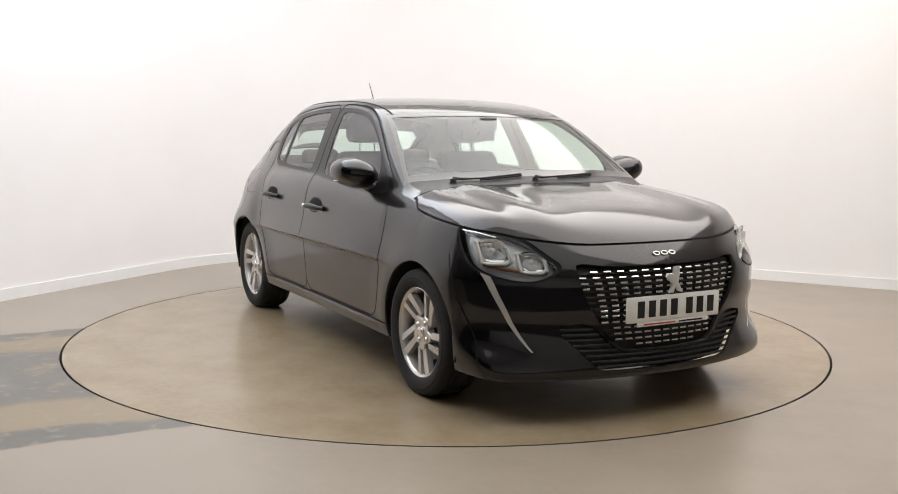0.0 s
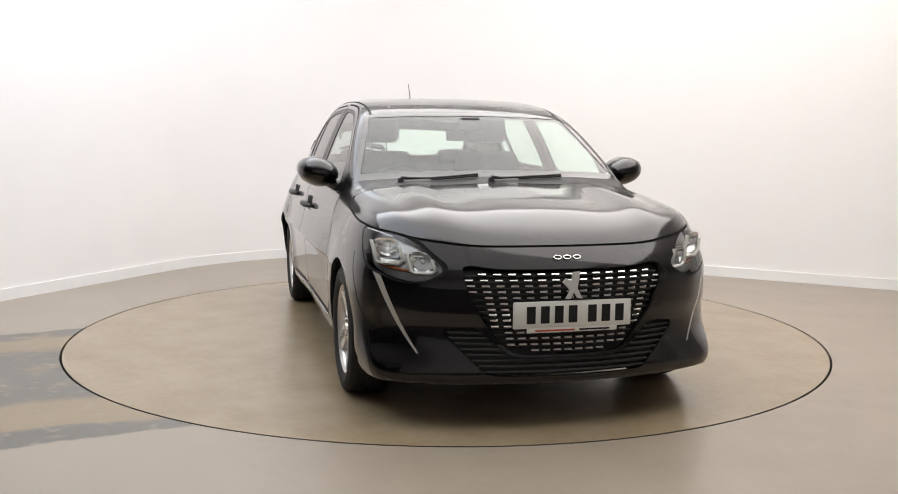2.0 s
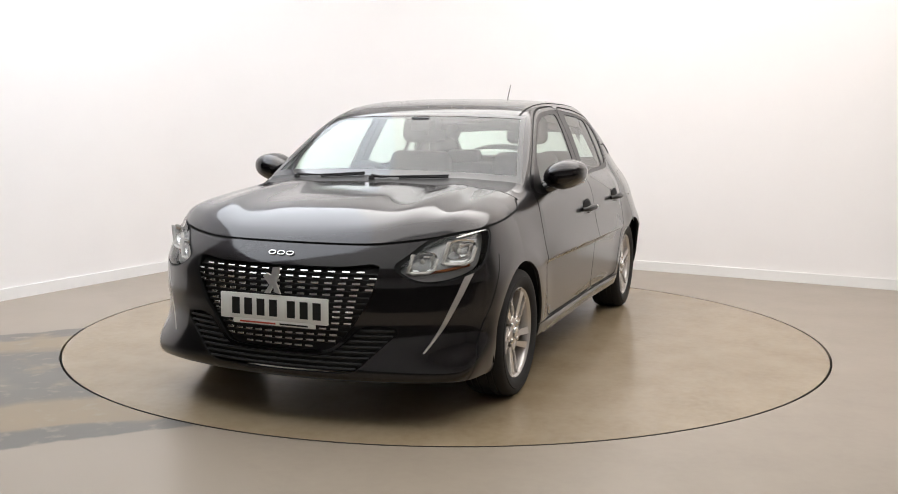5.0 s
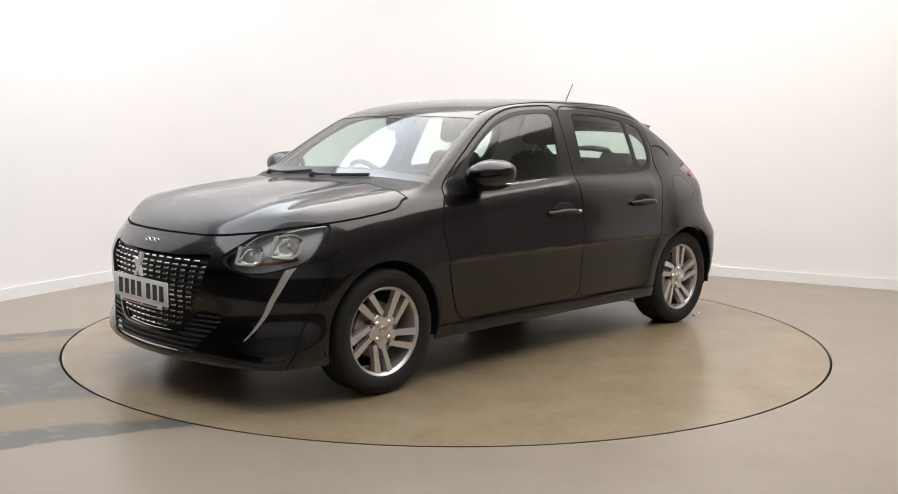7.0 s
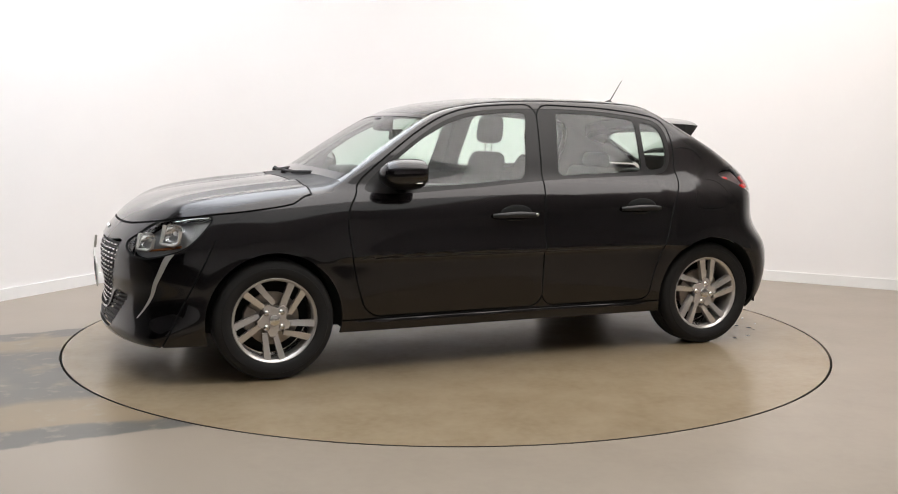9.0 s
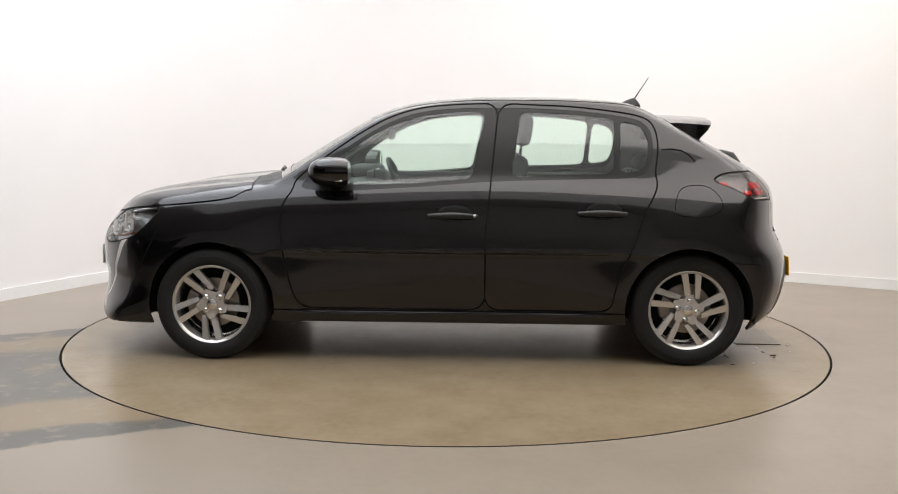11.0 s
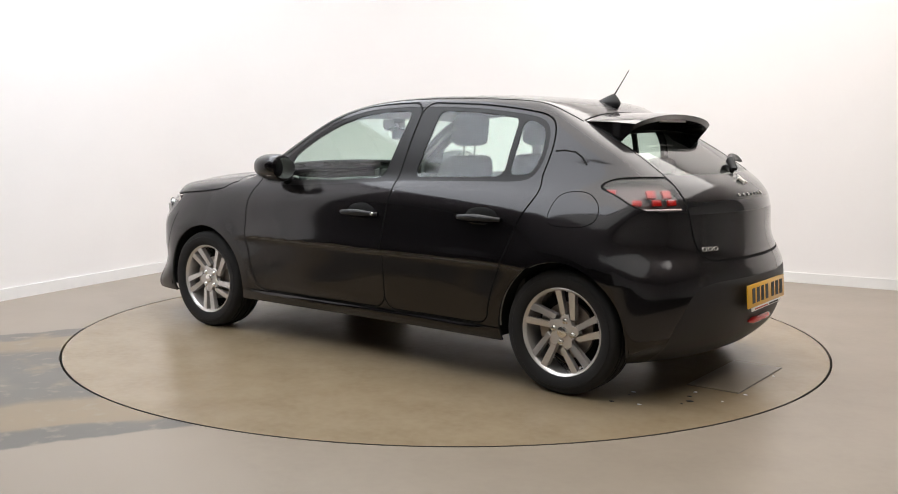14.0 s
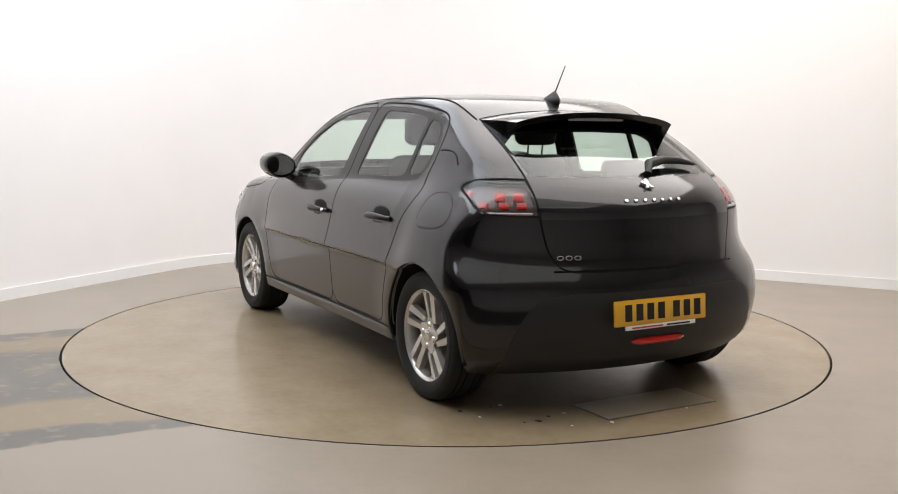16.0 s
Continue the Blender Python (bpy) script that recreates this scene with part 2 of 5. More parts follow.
M_HATCH = floor_paint("hatch_paint", (0.225, 0.18, 0.125), (0.17, 0.138, 0.10), rough=0.3)
bm = bmesh.new()
box(bm, (-1.971, -0.331, -0.01), (-1.709, 0.301, 0.002))
hatch = part("hatch_gap", bm, M_RIM, turntable, "dark joint round a floor hatch", smooth=False)
bm = bmesh.new()
box(bm, (-1.968, -0.328, 0.0), (-1.712, 0.298, 0.005), 0.001)
part("hatch_plate", bm, M_HATCH, turntable, "worn dark grey hatch plate", smooth=False)
rng = random.Random(11)
for _ in range(14):
    cx, cy, r = rng.uniform(-2.05, -1.55), rng.uniform(-0.45, 0.85), rng.uniform(0.006, 0.02)
    vs_ = [(cx + r * rng.uniform(0.5, 1.3) * math.cos(a), cy + r * rng.uniform(0.3, 1.0) * math.sin(a)) for a in np.linspace(0, 2 * math.pi, 7)[:-1]]
    me = mesh_of("paint_flake", [(x, y, 0.002) for x, y in vs_] + [(x, y, 0.004) for x, y in vs_], [(0, 1, 2, 3, 4, 5), (11, 10, 9, 8, 7, 6)] + [(k, k + 6, (k + 1) % 6 + 6, (k + 1) % 6) for k in range(6)], M_TRIM if rng.random() < 0.5 else M_GAP)
    part("paint_flake", me, None, turntable)

# ---- the car's paint, glass and trims ----
M_PAINT = plain("black_car_paint", (0.0135, 0.0115, 0.0124), 0.40, 1.0, coat=1.0, grain=0.25, size=900)
M_PAINT.node_tree.nodes["Principled BSDF"].inputs["Coat Roughness"].default_value = 0.075
M_PAINT.node_tree.nodes["Principled BSDF"].inputs["Coat IOR"].default_value = 1.5
M_PLASTIC = plain("black_trim_plastic", (0.016, 0.015, 0.0155), 0.45, bump=0.1, size=500, spec=0.4)
M_GLOSS = plain("gloss_black_trim", (0.008, 0.008, 0.009), 0.08, coat=0.6)
M_RUBBER = plain("tyre_rubber", (0.008, 0.0072, 0.007), 0.8, grain=0.15, size=120, bump=0.15)
M_FRAME = plain("window_frame_black", (0.010, 0.009, 0.009), 0.3, spec=0.3)
M_SEAM = plain("panel_gap", (0.004, 0.004, 0.004), 0.9)
M_CHROME = plain("satin_chrome", (0.72, 0.71, 0.69), 0.2, 1.0)
M_ALLOY = plain("alloy_silver", (0.60, 0.57, 0.545), 0.24, 0.6, coat=0.3, grain=0.04, size=300)
M_STEEL = plain("brake_steel", (0.28, 0.25, 0.22), 0.38, 0.9, grain=0.2, size=40)
M_LINER = plain("cabin_headlining", (0.30, 0.29, 0.275), 0.9, grain=0.05, size=200)
M_CLOTH = plain("dark_seat_cloth", (0.022, 0.021, 0.021), 0.9, grain=0.25, size=160, bump=0.3)
M_DASH = plain("dark_dash_plastic", (0.02, 0.02, 0.021), 0.55, bump=0.15, size=350)
M_DRL = plain("milky_light_guide", (0.80, 0.78, 0.74), 0.2, 0.2)
M_FANG = plain("unlit_light_strip", (0.52, 0.49, 0.46), 0.3, 0.4)
M_REFLECT = plain("lamp_reflector", (0.88, 0.88, 0.88), 0.16, 1.0)
M_AMBER = plain("amber_lens", (0.22, 0.07, 0.02), 0.2)
M_RED = plain("red_lens", (0.62, 0.018, 0.014), 0.15, coat=0.5)
M_RED_DARK = plain("dark_red_lens", (0.09, 0.008, 0.008), 0.12, coat=0.5)


def sheet_glass(name, tint, ior=1.5):
    """A thin pane: tinted see-through with the mirror gloss of glass."""
    m, nt, b = nodes_of(name)
    out = nt.nodes["Material Output"]
    nt.nodes.remove(b)
    t = nt.nodes.new("ShaderNodeBsdfTransparent")
    t.inputs[0].default_value = (*tint, 1)
    g = nt.nodes.new("ShaderNodeBsdfGlossy")
    g.inputs["Roughness"].default_value = 0.06
    lw = nt.nodes.new("ShaderNodeLayerWeight")
    lw.inputs[0].default_value = 0.5
    pw = nt.nodes.new("ShaderNodeMath")
    pw.operation = "POWER"
    pw.inputs[1].default_value = 4.0
    nt.links.new(lw.outputs["Facing"], pw.inputs[0])
    f = nt.nodes.new("ShaderNodeMath")
    f.operation = "MULTIPLY_ADD"
    f.inputs[1].default_value, f.inputs[2].default_value = 0.9, 2.0 * ((ior - 1) / (ior + 1)) ** 2
    nt.links.new(pw.outputs[0], f.inputs[0])
    x = nt.nodes.new("ShaderNodeMixShader")
    nt.links.new(f.outputs[0], x.inputs[0])
    nt.links.new(t.outputs[0], x.inputs[1])
    nt.links.new(g.outputs[0], x.inputs[2])
    nt.links.new(x.outputs[0], out.inputs["Surface"])
    return m


M_GLASS = sheet_glass("green_tinted_glass", (0.84, 0.95, 0.89), 1.5)
M_LENS = sheet_glass("clear_lamp_lens", (0.96, 0.96, 0.96), 1.4)
M_SMOKE = sheet_glass("smoked_lamp_lens", (0.80, 0.74, 0.74), 1.4)


# ---- the car's outer skin: one smooth solid, met by rays, then cut into panels ----
def curve(*keys):
    """A smooth curve through (x, y) keys that never overshoots."""
    xs, ys = np.array(sorted(keys)).T
    d = np.diff(ys) / np.diff(xs)
    s = np.zeros_like(xs)
    s[0], s[-1] = d[0], d[-1]
    both = d[:-1] * d[1:] > 0
    s[1:-1][both] = 2 * d[:-1][both] * d[1:][both] / (d[:-1] + d[1:])[both]

    def at(x):
        x = np.clip(x, xs[0], xs[-1])
        i = np.clip(np.searchsorted(xs, x) - 1, 0, len(xs) - 2)
        h = xs[i + 1] - xs[i]
        t = (x - xs[i]) / h
        return (2 * t ** 3 - 3 * t ** 2 + 1) * ys[i] + (t ** 3 - 2 * t ** 2 + t) * h * s[i] + (3 * t ** 2 - 2 * t ** 3) * ys[i + 1] + (t ** 3 - t ** 2) * h * s[i + 1]

    return at


def eased(width, *keys):
    """The curve through these keys with its bends eased over that width."""
    at = curve(*keys)
    lo, hi = min(k[0] for k in keys), max(k[0] for k in keys)
    step = 0.001
    n = int(3 * width / step)
    xs = np.arange(lo, hi + step, step)
    ys = at(xs)
    ends = np.arange(1, n + 1)
    ys = np.r_[ys[0] - (ys[1] - ys[0]) * ends[::-1], ys, ys[-1] + (ys[-1] - ys[-2]) * ends]
    w = np.exp(-(np.arange(-n, n + 1) * step / width) ** 2 / 2)
    ys = np.convolve(ys, w / w.sum(), "valid")
    return lambda x: np.interp(x, xs, ys)


def smax(a, b, k):
    return 0.5 * (a + b + np.sqrt((a - b) ** 2 + k * k))


def smin(a, b, k):
    return 0.5 * (a + b - np.sqrt((a - b) ** 2 + k * k))


def bump_at(v, c, w):
    return np.exp(-((v - c) / w) ** 2)


HUB_X, HUB_Z = 1.27, 0.298
half_width = eased(0.1, (2.2, 0.80), (1.9, 0.83), (1.6, 0.853), (1.27, 0.862), (0.9, 0.856), (0.4, 0.858), (-0.4, 0.862), (-0.9, 0.864), (-1.27, 0.868), (-1.55, 0.866), (-1.8, 0.838), (-2.1, 0.78))
tuck_in = eased(0.04, (0.1, 0.07), (0.2, 0.034), (0.27, 0.016), (0.34, 0.008), (0.45, 0.003), (0.56, 0.0005), (0.61, 0.0), (0.66, 0.003), (0.74, 0.011), (0.82, 0.023), (0.88, 0.040), (0.93, 0.066), (0.98, 0.110), (1.03, 0.172), (1.1, 0.29))
nose_x = eased(0.010, (0.10, 1.95), (0.17, 2.035), (0.200, 2.056), (0.228, 2.060), (0.262, 2.055), (0.30, 2.049), (0.36, 2.042), (0.42, 2.040), (0.5, 2.055), (0.6, 2.055), (0.66, 2.036), (0.70, 2.012), (0.75, 1.975), (0.85, 1.90), (1.0, 1.8))
hood_z = eased(0.035, (2.2, 0.55), (2.08, 0.66), (2.03, 0.708), (1.965, 0.768), (1.85, 0.828), (1.67, 0.888), (1.31, 0.936), (1.08, 0.958), (0.8, 0.985), (0.2, 1.02), (-1.2, 1.03), (-1.4, 1.052), (-1.6, 1.058), (-2.0, 1.055))
tail_x = eased(0.012, (0.10, -1.74), (0.2, -1.84), (0.27, -1.905), (0.35, -1.935), (0.45, -1.952), (0.52, -1.949), (0.58, -1.937), (0.635, -1.914), (0.69, -1.893), (0.75, -1.885), (0.82, -1.884), (0.90, -1.872), (0.975, -1.822), (1.03, -1.75), (1.08, -1.66), (1.206, -1.425), (1.33, -1.19), (1.5, -0.87))
roof_z = eased(0.035, (2.2, 0.10), (1.30, 0.78), (1.10, 0.925), (0.95, 1.022), (0.72, 1.166), (0.5, 1.294), (0.40, 1.343), (0.25, 1.386), (0.0, 1.418), (-0.25, 1.43), (-0.5, 1.431), (-0.8, 1.422), (-1.05, 1.404), (-1.25, 1.368), (-1.6, 1.29))
cabin_y = eased(0.08, (1.3, 0.62), (1.0, 0.70), (0.8, 0.735), (0.5, 0.748), (0.0, 0.752), (-0.6, 0.750), (-0.95, 0.742), (-1.15, 0.730), (-1.37, 0.708), (-1.6, 0.675), (-2.0, 0.60))


def skin(x, y, z):
    """Below zero inside the car's outer shell, above it outside."""
    rf, rr = np.hypot(x - HUB_X, z - HUB_Z), np.hypot(x + HUB_X, z - HUB_Z)
    flare = 0.007 * bump_at(rf, 0.37, 0.07) + 0.009 * bump_at(rr, 0.37, 0.07) + 0.002 * bump_at(rf, 0.47, 0.06) + 0.002 * bump_at(rr, 0.46, 0.06)
    scoop = -0.004 * bump_at(z, 0.42, 0.09) * bump_at(x, -0.05, 0.75) - 0.008 * bump_at(z, 0.22, 0.15) * np.exp(-(x / 0.82) ** 6)
    ledge = 0.018 / (1 + np.exp(np.clip((z - 0.272) / 0.005, -40, 40))) * np.exp(-(x / 0.84) ** 12)
    lean = 0.30 * np.clip((x - 1.35) / 0.5, 0, 1) ** 2 * np.maximum(z - 0.66, 0) + 0.15 * np.clip((-x - 0.95) / 0.5, 0, 1) * np.maximum(z - 0.62, 0) + 0.10 * np.clip((x - 0.85) / 0.4, 0, 1) * np.maximum(z - 0.62, 0)
    side = y - (half_width(x) - tuck_in(z + 0.02 - 0.05 * bump_at(x, -0.25, 0.7)) + flare + scoop + ledge - lean)
    chin = 1 / (1 + np.exp((z - 0.30) / 0.03))
    front = x - (nose_x(z) - (0.33 - 0.05 * chin) * y ** 2 - (0.42 - 0.30 * chin) * y ** 6)
    ridge = 0.014 * bump_at(y, 0.50 - 0.05 * (1.9 - x), 0.085) * bump_at(x, 1.35, 0.5) + 0.006 * bump_at(y, 0.66, 0.05)
    dish = -0.006 * bump_at(y, 0.30, 0.12) * bump_at(x, 1.4, 0.4)
    top = z - (hood_z(x) + 0.010 - 0.035 * y ** 2 - 0.15 * y ** 6 + ridge + dish)
    full = 1 / (1 + np.exp((z - 0.66) / 0.04))
    high = 1 / (1 + np.exp((1.08 - z) / 0.03))
    rear = (tail_x(z) + (0.38 - 0.08 * full - 0.13 * high) * y ** 2 + (0.22 - 0.10 * full) * y ** 6) - x
    low = smax(smax(side, front, 0.06), smax(top, 0.15 - z, 0.01), 0.035)
    roof = z - (roof_z(x + 0.17 * y ** 2) - 0.045 * y ** 2)
    glass_side = y - (cabin_y(x) - 0.355 * (z - 1.0) - 0.25 * np.maximum(z - 1.0, 0) ** 2)
    cabin = smax(smax(roof, glass_side, 0.036 - 0.020 / (1 + np.exp((0.36 - x) / 0.05))), 0.6 - z, 0.01)
    blend = 0.022 + 0.05 / (1 + np.exp((x + 1.12) / 0.05))
    return smax(smin(low, cabin, blend), rear, 0.05)


def skin_normal(p):
    h = 1e-3
    g = np.stack([skin(*(p + d).T) - skin(*(p - d).T) for d in h * np.eye(3)], -1)
    return g / np.linalg.norm(g, axis=1, keepdims=True)


def skin_grid():
    """Half of the skin as a grid of points: columns from tail to nose, rows from sill to roof."""
    x0, x1, zc = -0.85, 1.0, 0.63
    cols = [(x0, -math.sin(a), math.cos(a)) for a in np.linspace(math.pi / 2, 0, 66)]
    cols += [(x, 0.0, 1.0) for x in np.linspace(x0, x1, 90)[1:-1]]
    cols += [(x1, math.sin(a), math.cos(a)) for a in np.linspace(0, math.pi / 2, 74)]
    c = np.array(cols)[:, None, :]
    fi = np.radians(np.linspace(-42, 90, 500))[None, :]
    d = np.stack([c[..., 1] * np.cos(fi), c[..., 2] * np.cos(fi), np.sin(fi) + 0 * c[..., 0]], -1)
    o = np.stack([c[..., 0] + 0 * fi, 0 * c[..., 0] + 0 * fi, zc + 0 * c[..., 0] + 0 * fi], -1)
    lo, hi = np.zeros(d.shape[:2]), np.full(d.shape[:2], 1.8)
    for _ in range(34):
        mid = (lo + hi) / 2
        p = o + d * mid[..., None]
        inside = skin(p[..., 0], np.maximum(p[..., 1], 0), p[..., 2]) < 0
        lo, hi = np.where(inside, mid, lo), np.where(inside, hi, mid)
    p = o + d * lo[..., None]
    rows = 118
    out = np.empty((len(cols), rows, 3))
    for k in range(len(cols)):
        s = np.r_[0, np.cumsum(np.linalg.norm(np.diff(p[k], axis=0), axis=1))]
        for a in range(3):
            out[k, :, a] = np.interp(np.linspace(0, s[-1], rows), s, p[k, :, a])
    out[..., 1] = np.maximum(out[..., 1], 0)
    out[0, :, 1] = out[-1, :, 1] = 0
    out[:, -1, 1] = 0
    return out


def outline(points, rounds=2, rad=0.03):
    """A closed outline with its corners rounded off, as a signed distance: below zero inside."""
    p = np.array(points, float)
    for _ in range(rounds):
        q = np.roll(p, -1, 0)
        t = np.minimum(0.25, rad / np.linalg.norm(q - p, axis=1))[:, None]
        p = np.stack([p + t * (q - p), q + t * (p - q)], 1).reshape(-1, 2)
        rad *= 0.4
    a, b = p, np.roll(p, -1, 0)
    e = b - a

    def at(u, v):
        w = np.stack([u, v], -1)[:, None, :] - a[None]
        t = np.clip((w * e).sum(-1) / (e * e).sum(-1), 0, 1)
        d = np.sqrt((((w - t[..., None] * e) ** 2).sum(-1)).min(1))
        ya, yb, v_ = a[None, :, 1], b[None, :, 1], v[:, None]
        cross = ((ya > v_) != (yb > v_)) & (u[:, None] < a[None, :, 0] + (v_ - ya) / np.where(yb == ya, 1e-9, yb - ya) * e[None, :, 0])
        return np.where(cross.sum(1) % 2 == 1, -d, d)

    return at


def iso_cut(bm, g, where):
    """Cuts the mesh along g = 0, within where."""
    bm.verts.ensure_lookup_table()
    co = np.array([v.co for v in bm.verts])
    ok = where(*co.T)
    val = np.full(len(co), 1.0)
    val[ok] = g(*co[ok].T)
    bm.verts.index_update()
    on = {bm.verts[i] for i in np.nonzero(ok & (np.abs(val) < 2e-4))[0]}
    crossing = []
    for e in bm.edges:
        i, j = e.verts[0].index, e.verts[1].index
        if ok[i] and ok[j] and val[i] * val[j] < 0 and abs(val[i]) >= 2e-4 and abs(val[j]) >= 2e-4:
            crossing.append((e, i, j))
    if crossing:
        A = co[[i for _, i, _ in crossing]]
        B = co[[j for _, _, j in crossing]]
        va, vb = val[[i for _, i, _ in crossing]], val[[j for _, _, j in crossing]]
        lo, hi = np.zeros(len(A)), np.ones(len(A))
        for _ in range(14):
            mid = (lo + hi) / 2
            vm = g(*(A + (B - A) * mid[:, None]).T)
            same = vm * va > 0
            lo, hi = np.where(same, mid, lo), np.where(same, hi, mid)
        for (e, i, _), t in zip(crossing, (lo + hi) / 2):
            v0 = e.verts[0] if e.verts[0].index == i else e.verts[1]
            _, nv = bmesh.utils.edge_split(e, v0, float(t))
            on.add(nv)
    faces = {f for v in on for f in v.link_faces}
    for f in faces:
        vs = [v for v in f.verts if v in on]
        if len(vs) < 2:
            continue
        loop = list(f.verts)
        n = len(loop)
        for a in range(len(vs)):
            done = False
            for b in range(a + 1, len(vs)):
                gap = abs(loop.index(vs[a]) - loop.index(vs[b]))
                if gap not in (1, n - 1):
                    try:
                        bmesh.utils.face_split(f, vs[a], vs[b])
                    except ValueError:
                        pass
                    done = True
                    break
            if done:
                break


# outlines in side view (x, z)
DLO = outline([(0.80, 0.945), (0.66, 1.065), (0.46, 1.205), (0.31, 1.288), (0.15, 1.336), (-0.04, 1.353), (-0.20, 1.358), (-0.37, 1.358), (-0.66, 1.347), (-0.89, 1.322), (-1.02, 1.298), (-1.072, 1.25), (-1.085, 1.17), (-1.075, 1.08), (-1.04, 1.015), (-0.97, 0.99), (-0.32, 0.972), (-0.09, 0.958), (0.19, 0.934), (0.60, 0.908), (0.78, 0.915)], 2, 0.05)
GLASS_F = outline([(0.655, 0.938), (0.60, 1.085), (0.45, 1.190), (0.30, 1.268), (0.14, 1.316), (-0.04, 1.335), (-0.19, 1.338), (-0.115, 0.982), (0.19, 0.956)], 2, 0.022)
GLASS_R = outline([(-0.32, 0.993), (-0.378, 1.340), (-0.66, 1.328), (-0.882, 1.302), (-0.868, 1.012), (-0.73, 1.006)], 2, 0.022)
GLASS_Q = outline([(-0.90, 1.016), (-0.912, 1.296), (-1.00, 1.276), (-1.045, 1.24), (-1.06, 1.17), (-1.05, 1.08), (-1.02, 1.030)], 2, 0.022)
DOOR_F = outline([(0.80, 0.288), (0.855, 0.45), (0.885, 0.62), (0.90, 0.78), (0.88, 0.852), (0.835, 0.914), (0.83, 0.965), (0.68, 1.082), (0.48, 1.222), (0.32, 1.310), (0.16, 1.358), (-0.04, 1.376), (-0.258, 1.382), (-0.215, 0.95), (-0.20, 0.81), (-0.19, 0.72), (-0.19, 0.288)], 2, 0.045)
DOOR_R = outline([(-0.19, 0.288), (-0.19, 0.72), (-0.20, 0.81), (-0.215, 0.95), (-0.258, 1.382), (-0.66, 1.368), (-0.90, 1.342), (-1.05, 1.315), (-1.10, 1.26), (-1.112, 1.16), (-1.098, 1.07), (-1.088, 1.02), (-1.10, 0.96), (-1.075, 0.90), (-1.02, 0.81), (-0.98, 0.676), (-0.94, 0.58), (-0.905, 0.50), (-0.875, 0.40), (-0.86, 0.288)], 2, 0.045)
HEADLAMP = outline([(1.535, 0.819), (1.64, 0.812), (1.75, 0.797), (1.81, 0.772), (1.875, 0.722), (1.945, 0.666), (1.92, 0.612), (1.86, 0.606), (1.78, 0.630), (1.70, 0.655), (1.63, 0.71)], 2)
TAILLAMP = outline([(-1.385, 0.982), (-1.455, 1.022), (-1.60, 1.030), (-1.86, 1.010), (-1.86, 0.872), (-1.66, 0.878), (-1.60, 0.892), (-1.49, 0.950)], 2)
FUEL = outline([(-1.175, 0.80), (-1.19, 0.90), (-1.23, 0.955), (-1.36, 0.960), (-1.43, 0.90), (-1.435, 0.83), (-1.36, 0.795)], 2)
# outlines seen from the front or back (y, z)
GRILLE = outline([(-0.1, 0.668), (0.30, 0.670), (0.435, 0.688), (0.448, 0.66), (0.425, 0.56), (0.37, 0.46), (0.27, 0.335), (0.22, 0.314), (-0.1, 0.308)], 2)
INTAKE = outline([(-0.1, 0.298), (0.23, 0.302), (0.29, 0.335), (0.385, 0.435), (0.54, 0.415), (0.36, 0.235), (0.32, 0.224), (-0.1, 0.220)], 1)
fang_y = curve((0.30, 0.613), (0.38, 0.660), (0.455, 0.698), (0.55, 0.738), (0.64, 0.768))
fang_w = curve((0.30, 0.004), (0.45, 0.009), (0.64, 0.012))
VALANCE = outline([(-0.1, 0.556), (0.46, 0.554), (0.59, 0.535), (0.66, 0.45), (0.70, 0.34), (0.72, 0.10), (-0.1, 0.10)], 2)
TAILGATE = outline([(-0.1, 1.45), (0.485, 1.45), (0.50, 1.33), (0.512, 1.25), (0.522, 1.15), (0.532, 1.06), (0.542, 1.01), (0.545, 0.97), (0.545, 0.875), (0.535, 0.80), (0.505, 0.69), (0.46, 0.642), (-0.1, 0.640)], 2, 0.03)
hood_line = curve((1.0, 0.92), (1.09, 0.905), (1.17, 0.866), (1.37, 0.838), (1.59, 0.817), (1.75, 0.792), (1.85, 0.772), (1.93, 0.757), (2.1, 0.757))


def ws_x(x, y):
    return x + 0.17 * y ** 2


def ws_edge(z):
    return 0.722 - 0.425 * (z - 0.98)


GAP = 0.0042
SIDE = lambda x, y, z: (y > 0.42)
FRONT = lambda x, y, z: (x > 1.45)
BACK = lambda x, y, z: (x < -1.05)
ARCH_R = 0.338


